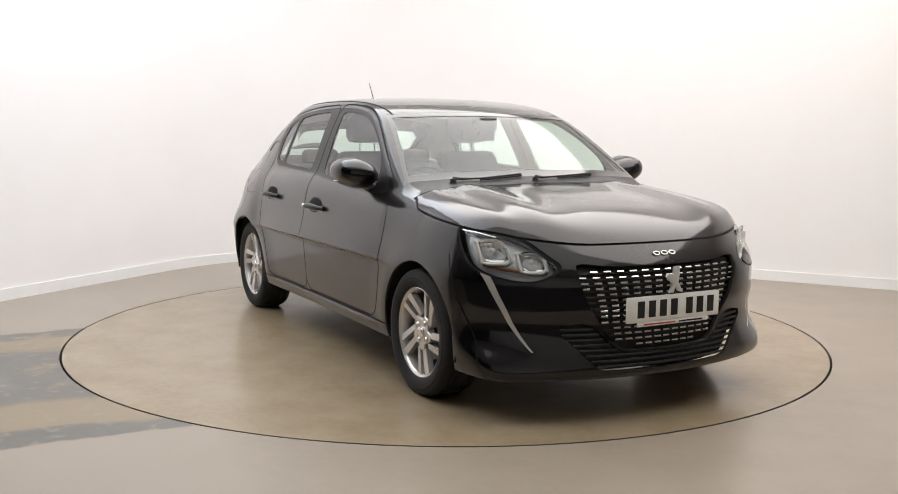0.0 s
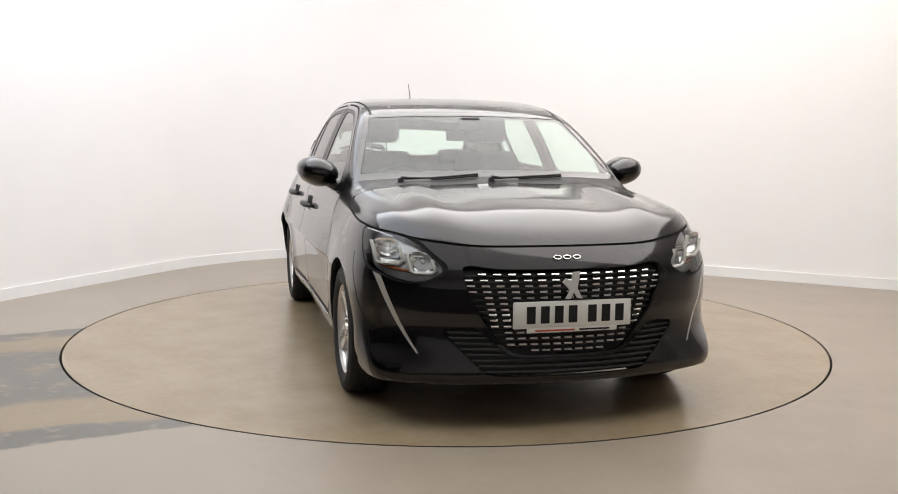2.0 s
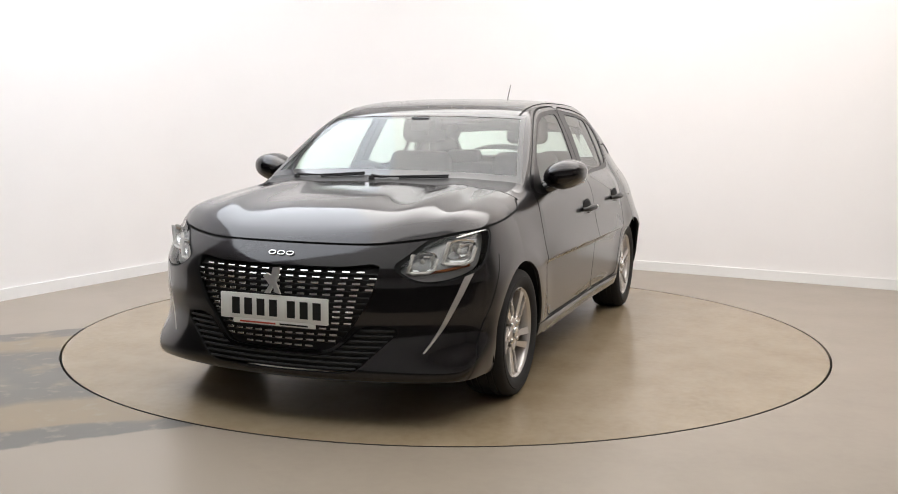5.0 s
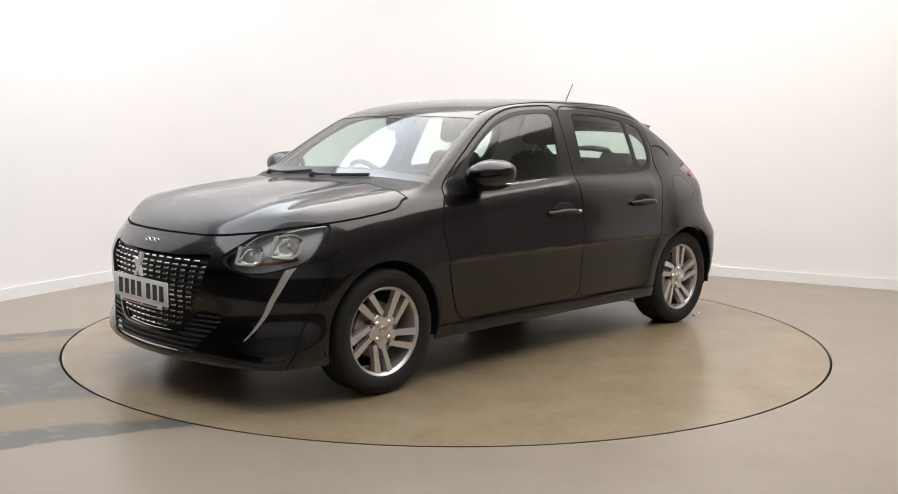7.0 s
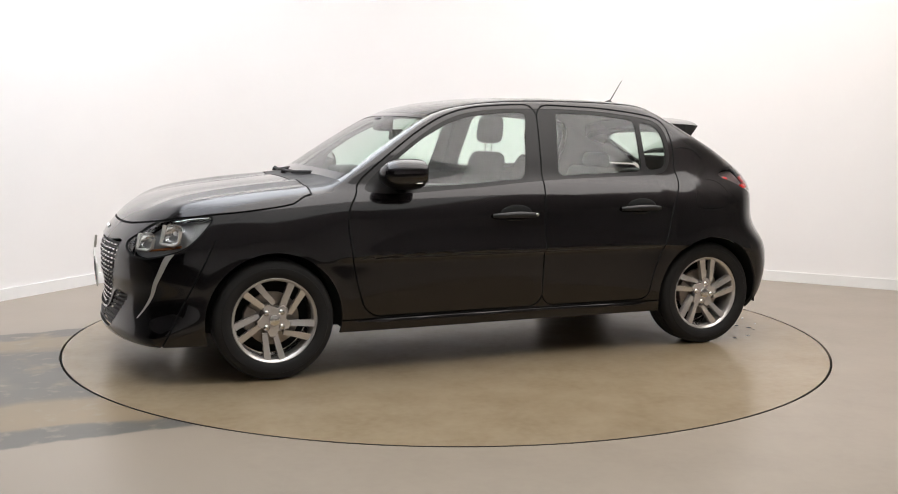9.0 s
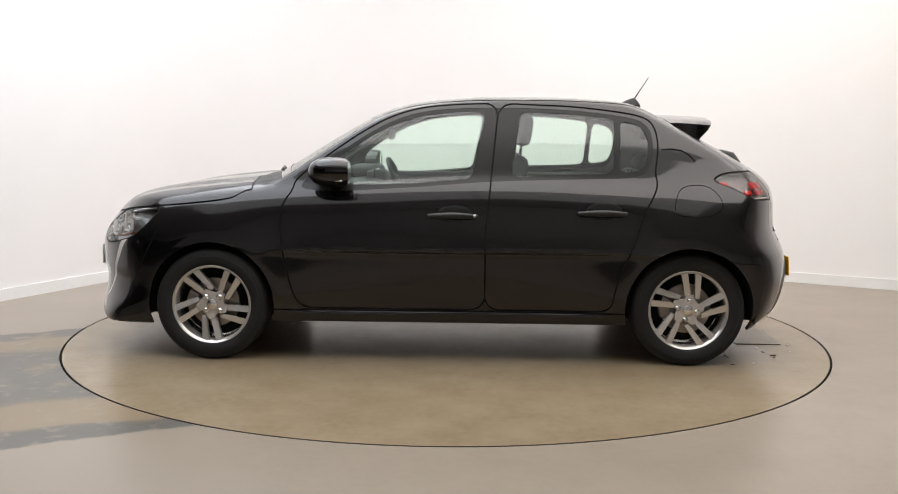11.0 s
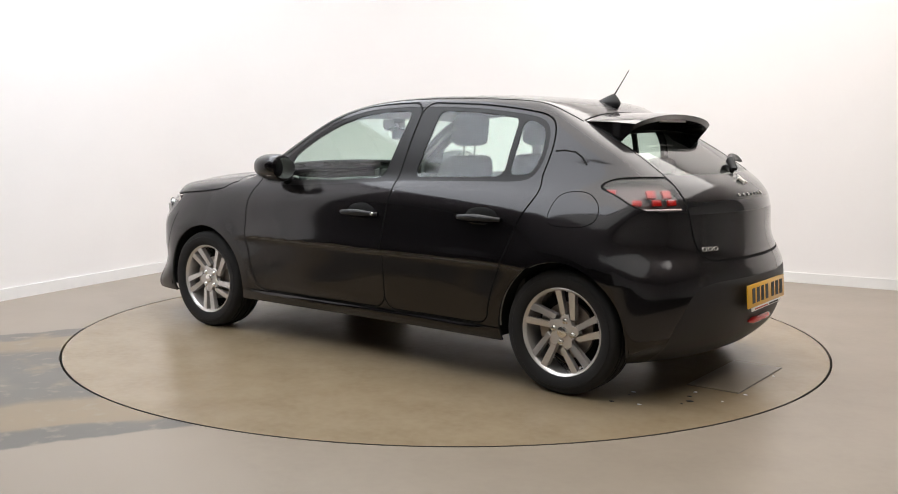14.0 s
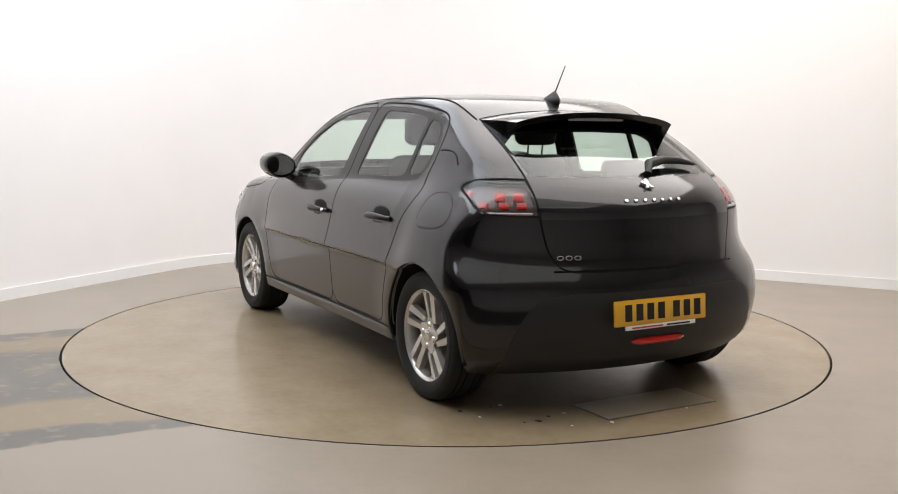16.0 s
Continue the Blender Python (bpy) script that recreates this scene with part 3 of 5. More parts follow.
def build_skin():
    g = skin_grid()
    nc, nr = g.shape[:2]
    bm = bmesh.new()
    vs = [[bm.verts.new(g[i, j]) for j in range(nr)] for i in range(nc)]
    for i in range(nc - 1):
        for j in range(nr - 1):
            bm.faces.new((vs[i][j + 1], vs[i + 1][j + 1], vs[i + 1][j], vs[i][j]))
    bmesh.ops.remove_doubles(bm, verts=bm.verts, dist=2e-5)
    cuts = [(lambda x, y, z: np.hypot(x - HUB_X, z - HUB_Z) - ARCH_R, SIDE), (lambda x, y, z: np.hypot(x + HUB_X, z - HUB_Z) - ARCH_R, SIDE),
            (lambda x, y, z: z - 0.215, lambda x, y, z: np.abs(x) < 1.7), (lambda x, y, z: z - 0.19, lambda x, y, z: np.abs(x) > 1.45),
            (lambda x, y, z: DLO(x, z), SIDE), (lambda x, y, z: GLASS_F(x, z), SIDE), (lambda x, y, z: GLASS_R(x, z), SIDE), (lambda x, y, z: GLASS_Q(x, z), SIDE)]
    for s in (-GAP, GAP):
        cuts += [(lambda x, y, z, s=s: DOOR_F(x, z) - s, SIDE), (lambda x, y, z, s=s: DOOR_R(x, z) - s, SIDE),
                 (lambda x, y, z, s=s: HEADLAMP(x, z) - s, lambda x, y, z: (y > 0.40) & (x > 1.3)),
                 (lambda x, y, z, s=s: TAILLAMP(x, z) - s, lambda x, y, z: (y > 0.40) & (x < -1.2)),
                 (lambda x, y, z, s=s: y - 0.545 - s, lambda x, y, z: (x < -1.4) & (z > 0.84) & (z < 1.06)),
                 (lambda x, y, z, s=s: z - hood_line(x) - s, lambda x, y, z: x > 0.95),
                 (lambda x, y, z, s=s: x - (1.085 - 0.04 * y ** 2) - s, lambda x, y, z: (x > 0.9) & (z > 0.8)),
                 (lambda x, y, z, s=s: TAILGATE(y, z) - s, BACK),
                 (lambda x, y, z, s=s: x + 1.165 + 0.10 * y ** 2 - s, lambda x, y, z: (z > 1.1)),
                 (lambda x, y, z, s=s: y - 0.545 + 0.06 * np.maximum(0, -x - 0.6) ** 2 - s * 1.5, lambda x, y, z: (z > 1.25) & (x < 0.5)),
                 (lambda x, y, z, s=s: (x - 1.60) + 0.5 * (z - 0.60) - s, lambda x, y, z: (y > 0.5) & (x > 1.3) & (z < 0.78)),
                 (lambda x, y, z, s=s: z - 0.645 - s, lambda x, y, z: (x < -1.35) & (z < 0.8)),
                 (lambda x, y, z, s=s: z - 0.278 - s, lambda x, y, z: (np.abs(x) < 1.0) & (z < 0.5)),
                 ]
    cuts += [(lambda x, y, z: FUEL(x, z) - 0.0018, SIDE), (lambda x, y, z: FUEL(x, z) + 0.0018, SIDE),
             (lambda x, y, z: GRILLE(y, z), FRONT), (lambda x, y, z: INTAKE(y, z), FRONT), *[(lambda x, y, z, k=k: y - fang_y(z) - k * fang_w(z), lambda x, y, z: (x > 1.5) & (y > 0.5) & (z > 0.27) & (z < 0.68)) for k in (-1, 1)],
             *[(lambda x, y, z, k=k: z - k, lambda x, y, z: (x > 1.5) & (y > 0.55) & (z > 0.27) & (z < 0.68)) for k in (0.312, 0.638)],
             (lambda x, y, z: VALANCE(y, z), lambda x, y, z: x < -1.4),
             (lambda x, y, z: ws_x(x, y) - 0.99, lambda x, y, z: (x > 0.4) & (z > 0.85)), (lambda x, y, z: ws_x(x, y) - 0.94, lambda x, y, z: (x > 0.4) & (z > 0.85)),
             (lambda x, y, z: ws_x(x, y) - 0.425, lambda x, y, z: (x > 0.0) & (z > 1.15)), (lambda x, y, z: ws_x(x, y) - 0.46, lambda x, y, z: (x > 0.0) & (z > 1.15)),
             (lambda x, y, z: y - ws_edge(z), lambda x, y, z: (x > 0.2) & (z > 0.93)), (lambda x, y, z: y - ws_edge(z) + 0.024, lambda x, y, z: (x > 0.2) & (z > 0.93)),
             (lambda x, y, z: z - 1.034 - 0.03 * y ** 2, lambda x, y, z: (x < -1.4) & (z > 0.95)), (lambda x, y, z: TAILGATE(y, z) + 0.016, lambda x, y, z: (x < -1.2) & (z > 1.0)),
             (lambda x, y, z: z - 1.245 + 0.10 * y ** 2, lambda x, y, z: (x < -1.2) & (z > 1.05)), (lambda x, y, z: z - 0.918, lambda x, y, z: (x < -1.5) & (y < 0.6)), (lambda x, y, z: z - 0.862, lambda x, y, z: (x < -1.5) & (y < 0.6)),
             (lambda x, y, z: z - 0.985, lambda x, y, z: (x > 0.7) & (x < 1.2) & (y > 0.5))]
    for g_, where in cuts:
        iso_cut(bm, g_, where)
    return bm


def panel_names(c):
    """The panel to which each face belongs, by its middle."""
    x, y, z = c.T
    name = np.full(len(c), "side_frame", object)
    gap = np.zeros(len(c), bool)

    def put(mask, label):
        name[mask & (name != "none")] = label

    rf, rr = np.hypot(x - HUB_X, z - HUB_Z), np.hypot(x + HUB_X, z - HUB_Z)
    gone = ((rf < ARCH_R) | (rr < ARCH_R)) & (y > 0.42) | (z < 0.19) | ((z < 0.215) & (np.abs(x) < 1.5))
    # front
    put((x > 0.83) & (z < 0.985), "fender")
    fb = (x - 1.60) + 0.5 * (z - 0.60)
    hl = HEADLAMP(x, z)
    front_b = (fb > 0) & (z < hood_line(x)) & ((x > 1.0))
    put(front_b, "front_bumper")
    gap |= (np.abs(fb) < GAP) & (y > 0.5) & (x > 1.3) & (z < 0.70)
    he = x - (1.085 - 0.04 * y ** 2)
    in_hood = (z > hood_line(x)) & (he > 0)
    put(in_hood, "hood")
    gap |= (np.abs(z - hood_line(x)) < GAP) & (he > 0) & (x > 1.0)
    gap |= (np.abs(he) < GAP) & (z > hood_line(x) - GAP) & (x > 0.95)
    w = ws_x(x, y)
    put((he < 0) & (w > 0.99) & (z > 0.9) & (y < 0.70) & (x > 0.6), "cowl")
    ws = (w < 0.99) & (w > 0.425) & (y < ws_edge(z)) & (z > 0.93) & (x > 0.2)
    put(ws, "windscreen_band")
    put(ws & (w < 0.94) & (w > 0.46) & (y < ws_edge(z) - 0.024), "windscreen")
    ry = y - 0.545 + 0.06 * np.maximum(0, -x - 0.6) ** 2
    re = x + 1.165 + 0.10 * y ** 2
    put((w < 0.425) & (re > 0) & (ry < 0) & (z > 1.25), "roof")
    gap |= (np.abs(ry) < GAP * 1.5) & (w < 0.425) & (re > 0) & (z > 1.25)
    # side
    df, dr = DOOR_F(x, z), DOOR_R(x, z)
    s = y > 0.45
    put(s & (df < 0), "front_door")
    put(s & (dr < 0), "rear_door")
    gap |= s & ((np.abs(df) < GAP) | (np.abs(dr) < GAP)) & (z > 0.275)
    put(s & (DLO(x, z) < 0), "window_trim")
    gap &= ~(s & (DLO(x, z) < 0) & (x > -0.1))
    gap &= ~(s & (DLO(x, z) < 0) & (x < -0.3))
    put(s & (GLASS_F(x, z) < 0), "front_door_glass")
    put(s & (GLASS_R(x, z) < 0), "rear_door_glass")
    put(s & (GLASS_Q(x, z) < 0), "quarter_glass")
    fu = FUEL(x, z)
    put((x < -1) & s & (fu < 0), "fuel_flap")
    gap |= (x < -1) & s & (np.abs(fu) < 0.0018)
    put((np.abs(x) < 1.0) & (z < 0.278) & (y > 0.3), "sill")
    gap |= (np.abs(z - 0.278) < GAP) & (np.abs(x) < 0.95) & (y > 0.3)
    # back
    tg = TAILGATE(y, z)
    b = x < -1.05
    rb = b & (z < 0.645) & (x < -1.45)
    put(rb, "rear_bumper")
    gap |= (np.abs(z - 0.645) < GAP) & (x < -1.60) & (y < 0.50)
    in_tg = b & (tg < 0) & (re < 0)
    put(in_tg, "tailgate")
    put(in_tg & (z > 0.862) & (z < 0.918) & (x < -1.5), "tailgate_strip")
    glass = in_tg & (z > 1.034 + 0.03 * y ** 2)
    put(glass, "rear_window_band")
    put(glass & (tg < -0.016) & (z < 1.245 - 0.10 * y ** 2), "rear_window")
    gap |= b & (np.abs(tg) < GAP) & (z > 0.6) & (re < GAP)
    gap |= (np.abs(re) < GAP) & (z > 1.1) & (tg < GAP)
    # lamps and openings
    put((x > 1.3) & (y > 0.40) & (hl < 0), "headlamp_lens")
    gap = np.where((x > 1.3) & (y > 0.40) & (hl < -GAP), False, gap | ((x > 1.3) & (y > 0.40) & (np.abs(hl) < GAP)))
    tl = TAILLAMP(x, z)
    lamp = (x < -1.2) & (y > 0.545) & (tl < 0)
    put(lamp, "taillamp_lens")
    gap = np.where(lamp & (tl < -GAP) & (y > 0.545 + GAP), False, gap)
    gap |= (x < -1.2) & (y > 0.545) & (np.abs(tl) < GAP) | lamp & (np.abs(y - 0.545) < GAP)
    f = x > 1.45
    put(f & (GRILLE(y, z) < 0), "grille_backing")
    put(f & (INTAKE(y, z) < 0), "intake_backing")
    put(f & (y > 0.5) & (np.abs(y - fang_y(z)) < fang_w(z)) & (z > 0.312) & (z < 0.638), "daytime_light")
    put((x < -1.4) & (VALANCE(y, z) < 0), "valance")
    name[gap] = "seam"
    name[gone] = "none"
    return name


bm = build_skin()
bm.verts.ensure_lookup_table()
bm.verts.index_update()
SKIN_CO = np.array([v.co for v in bm.verts])
SKIN_NO = skin_normal(SKIN_CO)
SKIN_NO[SKIN_CO[:, 1] < 1e-6, 1] = 0
SKIN_FACES = [[v.index for v in f.verts] for f in bm.faces]
bm.free()
MID = np.array([SKIN_CO[f].mean(0) for f in SKIN_FACES])
NAMES = panel_names(MID)


def panel(name, material, sides, parent, ob_name="", label="", depth=0.014, sink=0.0, flange=True):
    """One panel of the skin as a mesh: sides 1 for the car's left, -1 for its right, 0 for both halves joined."""
    want = [name] if isinstance(name, str) else name
    faces = [f for f, n in zip(SKIN_FACES, NAMES) if n in want]
    used = sorted({i for f in faces for i in f})
    back = {v: k for k, v in enumerate(used)}
    co, no = SKIN_CO[used] - SKIN_NO[used] * sink, SKIN_NO[used]
    fs = [[back[i] for i in f] for f in faces]
    flip = np.array([1, -1, 1])
    if sides == 0:
        mid = co[:, 1] < 1e-5
        n = len(co)
        other = np.where(mid, np.arange(n), n + np.cumsum(~mid) - 1)
        co, no = np.r_[co, co[~mid] * flip], np.r_[no, no[~mid] * flip]
        fs = fs + [[int(other[i]) for i in f][::-1] for f in fs]
    elif sides < 0:
        co, no = co * flip, no * flip
        fs = [f[::-1] for f in fs]
    n0 = len(co)
    normals = [tuple(v) for v in no]
    if flange:
        count = {}
        for f in fs:
            for a, b in zip(f, f[1:] + f[:1]):
                count[(a, b)] = count.get((a, b), 0) + 1
        rim = [(a, b) for a, b in count if (b, a) not in count]
        ids, extra = {}, []
        for a, b in rim:
            for i in (a, b):
                if i not in ids:
                    ids[i] = n0 + len(extra)
                    extra.append(co[i] - no[i] * depth)
        if extra:
            co = np.r_[co, np.array(extra)]
            normals += [tuple(no[i]) for i in ids]
        skin_faces = len(fs)
        fs = fs + [[b, a, ids[a], ids[b]] for a, b in rim]
    me = mesh_of(ob_name or want[0], co, fs, material)
    if flange:
        me.materials.append(M_SEAM)
        me.polygons.foreach_set("material_index", [0] * skin_faces + [1] * (len(fs) - skin_faces))
    me.polygons.foreach_set("use_smooth", [True] * len(me.polygons))
    me.normals_split_custom_set_from_vertices(normals)
    ob = new(ob_name or want[0], me)
    ob.parent = parent
    if label:
        tagged(ob, label)
    return ob


car = tagged(new("car"), "glossy black five-door hatchback car standing on the turntable", "car")
for s in (1, -1):
    panel("fender", M_PAINT, s, car)
    panel("front_door", M_PAINT, s, car)
    panel("rear_door", M_PAINT, s, car)
    panel("window_trim", M_FRAME, s, car, label="black window surround", sink=0.002)
    panel("side_frame", M_PAINT, s, car)
    panel("sill", M_PAINT, s, car)
    panel("fuel_flap", M_PAINT, s, car)
    for g_ in ("front_door_glass", "rear_door_glass", "quarter_glass"):
        ob = panel(g_, M_GLASS, s, car, label="green tinted side window glass", sink=0.005, flange=False)
        ob.visible_shadow = False
    ob = panel("headlamp_lens", M_LENS, s, car, label="clear headlamp cover", flange=False)
    ob.visible_shadow = False
    ob = panel("taillamp_lens", M_SMOKE, s, car, label="smoked tail lamp cover", flange=False)
    ob.visible_shadow = False
    panel("daytime_light", M_FANG, s, car, label="pale fang-shaped daytime light")
for nm, mat in (("hood", M_PAINT), ("front_bumper", M_PAINT), ("roof", M_PAINT), ("rear_bumper", M_PAINT), ("tailgate", M_PAINT), ("valance", M_PLASTIC), ("cowl", M_PLASTIC)):
    panel(nm, mat, 0, car)
panel("tailgate_strip", M_GLOSS, 0, car, label="gloss black strip between the tail lamps")
panel("windscreen_band", M_GLOSS, 0, car, label="black printed windscreen border")
panel("rear_window_band", M_GLOSS, 0, car, label="black printed rear window border")
for nm in ("windscreen", "rear_window"):
    ob = panel(nm, M_GLASS, 0, car, label="green tinted glass", flange=False, sink=0.002)
    ob.visible_shadow = False
panel("grille_backing", M_PLASTIC, 0, car, sink=0.03, flange=False)
panel("intake_backing", M_PLASTIC, 0, car, sink=0.03, flange=False)
panel("seam", M_SEAM, 0, car, "panel_seams", "dark gaps between the body panels", sink=0.007, flange=False)



# ---- finding places on the skin ----
def march(f, lo, hi):
    for _ in range(40):
        mid = (lo + hi) / 2
        if f(mid) < 0:
            lo = mid
        else:
            hi = mid
    return lo


def on_side(x, z):
    return Vector((x, march(lambda y: float(skin(np.float64(x), np.float64(y), np.float64(z))), 0.3, 1.2), z))


def on_front(y, z):
    return Vector((march(lambda x: float(skin(np.float64(x), np.float64(abs(y)), np.float64(z))), 1.0, 2.5), y, z))


def on_back(y, z):
    return Vector((-march(lambda x: float(skin(np.float64(-x), np.float64(abs(y)), np.float64(z))), 0.8, 2.4), y, z))


def on_top(x, y):
    return Vector((x, y, march(lambda z: float(skin(np.float64(x), np.float64(abs(y)), np.float64(z))), 0.6, 1.7)))


def normal_at(p):
    n = skin_normal(np.array([[p[0], abs(p[1]), p[2]]]))[0]
    return Vector((n[0], n[1] * (1 if p[1] >= 0 else -1), n[2]))


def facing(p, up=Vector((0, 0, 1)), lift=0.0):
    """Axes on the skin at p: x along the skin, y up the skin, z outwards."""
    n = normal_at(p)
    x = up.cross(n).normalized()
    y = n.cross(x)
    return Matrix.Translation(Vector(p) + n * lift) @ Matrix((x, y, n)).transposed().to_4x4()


def spread(a, b, n):
    return [a + (b - a) * k / (n - 1) for k in range(n)]


def mirrored(p, s):
    return Vector((p[0], p[1] * s, p[2]))


# ---- wheels ----
def rot_y(a):
    return Matrix.Rotation(a, 4, "Y")


def flat_bar(bm, outline_, y0, y1, inset):
    """A plate in x, z with a chamfered face on its outer side y0."""
    c = Vector((sum(p[0] for p in outline_) / len(outline_), sum(p[1] for p in outline_) / len(outline_)))
    rings = []
    for y, k in ((y0, inset), (y0 + 0.004, 0.0), (y1, 0.0)):
        ring = []
        for p in outline_:
            d = Vector(p) - c
            q = Vector(p) - d.normalized() * k
            ring.append(bm.verts.new((q.x, y, q.y)))
        rings.append(ring)
    n = len(outline_)
    bm.faces.new(rings[0])
    bm.faces.new(rings[-1][::-1])
    for a, b in zip(rings, rings[1:]):
        for k in range(n):
            bm.faces.new((a[k], b[k], b[(k + 1) % n], a[(k + 1) % n]))


def make_meshes_of_wheel():
    made = {}
    bm = bmesh.new()
    lathe(bm, [(0.197, 0.012), (0.203, 0.004), (0.210, -0.001), (0.214, 0.001), (0.215, 0.012), (0.209, 0.018), (0.200, 0.03), (0.198, 0.15), (0.214, 0.175), (0.209, 0.178), (0.192, 0.15), (0.192, 0.03), (0.197, 0.012)], 64)
    made["rim"] = bm_mesh("rim", bm, M_ALLOY, True)
    bm = bmesh.new()
    prof = [(0.206, 0.010), (0.214, -0.002), (0.224, -0.010), (0.245, -0.016), (0.262, -0.0155), (0.264, -0.013), (0.281, -0.011), (0.291, -0.003), (0.2965, 0.010)]
    for k, y in enumerate((0.030, 0.060, 0.110, 0.140)):
        prof += [(0.3, y), (0.3, y + 0.001), (0.2945, y + 0.002), (0.2945, y + 0.009), (0.3003, y + 0.010)]
    prof += [(0.2965, 0.168), (0.291, 0.181), (0.262, 0.193), (0.224, 0.188), (0.206, 0.170)]
    lathe(bm, prof, 72)
    made["tyre"] = bm_mesh("tyre", bm, M_RUBBER, True)
    for nm, ang, slant, back, w0, w1 in (("spoke", 10.5, 15, 0.135, 0.0135, 0.0175), ("spoke_b", -10.5, 4, 0.140, 0.0125, 0.0175)):
        d = Vector((math.cos(radians(slant)), math.sin(radians(slant))))
        n = Vector((-d.y, d.x))
        tip = 0.205 * Vector((math.cos(radians(ang)), math.sin(radians(ang))))
        root = tip - d * back
        bm = bmesh.new()
        o = [root + n * w0, root - n * w0, tip - n * w1 - d * 0.004, tip + n * w1 - d * 0.002]
        flat_bar(bm, [tuple(p) for p in o], 0.004, 0.034, 0.003)
        for v in bm.verts:
            r = math.hypot(v.co.x, v.co.z)
            v.co.y += 0.016 * max(0.0, min(1.0, (0.2 - r) / 0.15))
            v.co.y += 0.13 * (1 if ang > 0 else -1) * (Vector((v.co.x, v.co.z)) - tip).dot(n) + 0.004
        made[nm] = bm_mesh("spoke", bm, M_ALLOY, False)
    bm = bmesh.new()
    pts = []
    for k in range(5):
        for a, r in ((-30, 0.070), (-16, 0.088), (4, 0.086), (20, 0.062)):
            t = radians(72 * k + a)
            pts.append((r * math.cos(t), r * math.sin(t)))
    flat_bar(bm, pts, 0.017, 0.05, 0.003)
    made["hub_plate"] = bm_mesh("hub_plate", bm, M_ALLOY, False)
    bm = bmesh.new()
    lathe(bm, [(0.0005, 0.004), (0.018, 0.0045), (0.026, 0.007), (0.0285, 0.012), (0.0285, 0.02)], 32)
    made["hub_cap"] = bm_mesh("hub_cap", bm, M_CHROME, True)
    bm = bmesh.new()
    lathe(bm, [(0.0005, 0.000), (0.010, 0.001), (0.0155, 0.007), (0.0155, 0.03)], 12)
    made["wheel_bolt"] = bm_mesh("wheel_bolt", bm, M_CHROME, True)
    bm = bmesh.new()
    lathe(bm, [(0.02, 0.060), (0.07, 0.060), (0.072, 0.072), (0.133, 0.072), (0.133, 0.094), (0.02, 0.094)], 48)
    made["brake_disc"] = bm_mesh("brake_disc", bm, M_STEEL, True)
    bm = bmesh.new()
    pts = [(r * math.cos(radians(a)), r * math.sin(radians(a))) for r, a in ((0.145, 150), (0.148, 165), (0.148, 180), (0.145, 200), (0.095, 200), (0.09, 180), (0.095, 150))]
    flat_bar(bm, pts, 0.052, 0.10, 0.004)
    made["brake_caliper"] = bm_mesh("brake_caliper", bm, M_STEEL, False)
    bm = bmesh.new()
    lathe(bm, [(0.01, 0.15), (0.19, 0.15)], 32)
    made["dust_shield"] = bm_mesh("dust_shield", bm, M_SEAM, False)
    return made


WHEEL = make_meshes_of_wheel()


def wheel(x, side, turned):
    """An alloy wheel with tyre and brake; side 1 is the car's left."""
    top = new("wheel", WHEEL["rim"])
    top.parent = car
    top.matrix_basis = pose(x, 0.834 * side, HUB_Z, 0, 0, 180 if side > 0 else 0)
    part("tyre", WHEEL["tyre"], None, top, "black rubber tyre")
    for k in range(5):
        for nm in ("spoke", "spoke_b"):
            part("spoke", WHEEL[nm], None, top).matrix_basis = rot_y(-radians(54 + 72 * k + turned))
    part("hub_plate", WHEEL["hub_plate"], None, top).matrix_basis = rot_y(-radians(54 + turned))
    part("hub_cap", WHEEL["hub_cap"], None, top)
    for k in range(4):
        a = radians(45 + 90 * k + turned)
        part("wheel_bolt", WHEEL["wheel_bolt"], None, top).matrix_basis = pose(0.052 * math.cos(a), 0.010, 0.052 * math.sin(a))
    part("brake_disc", WHEEL["brake_disc"], None, top, "grey steel brake disc")
    part("brake_caliper", WHEEL["brake_caliper"], None, top)
    part("dust_shield", WHEEL["dust_shield"], None, top)
    return top


for x, turned in ((HUB_X, 0), (-HUB_X, 33)):
    wheel(x, 1, turned)
    wheel(x, -1, turned + 11)

for x in (HUB_X, -HUB_X):
    for s in (1, -1):
        bm = bmesh.new()
        rings = []
        for y in (0.52, 0.835):
            rings.append([bm.verts.new((x + 0.356 * math.cos(a), y * s, HUB_Z + 0.356 * math.sin(a))) for a in np.linspace(-0.19, math.pi + 0.19, 30)])
        for a, b, c, d in zip(rings[0], rings[0][1:], rings[1][1:], rings[1]):
            bm.faces.new((a, b, c, d))
        bm.faces.new(rings[0])
        part("wheel_arch_liner", bm, M_SEAM, car, "dull black wheel arch lining")
bm = bmesh.new()
box(bm, (-1.72, -0.54, 0.19), (1.72, 0.54, 0.46), 0.03)
part("underbody", bm, M_SEAM, car, "dark underside")
bm = bmesh.new()
box(bm, (-0.86, -0.78, 0.20), (0.86, 0.78, 0.30), 0.02)
part("floor_pan", bm, M_SEAM, car)

# ---- inside the cabin ----
panel("roof", M_LINER, 0, car, "headlining", "pale grey cloth headlining", sink=0.035, flange=False)


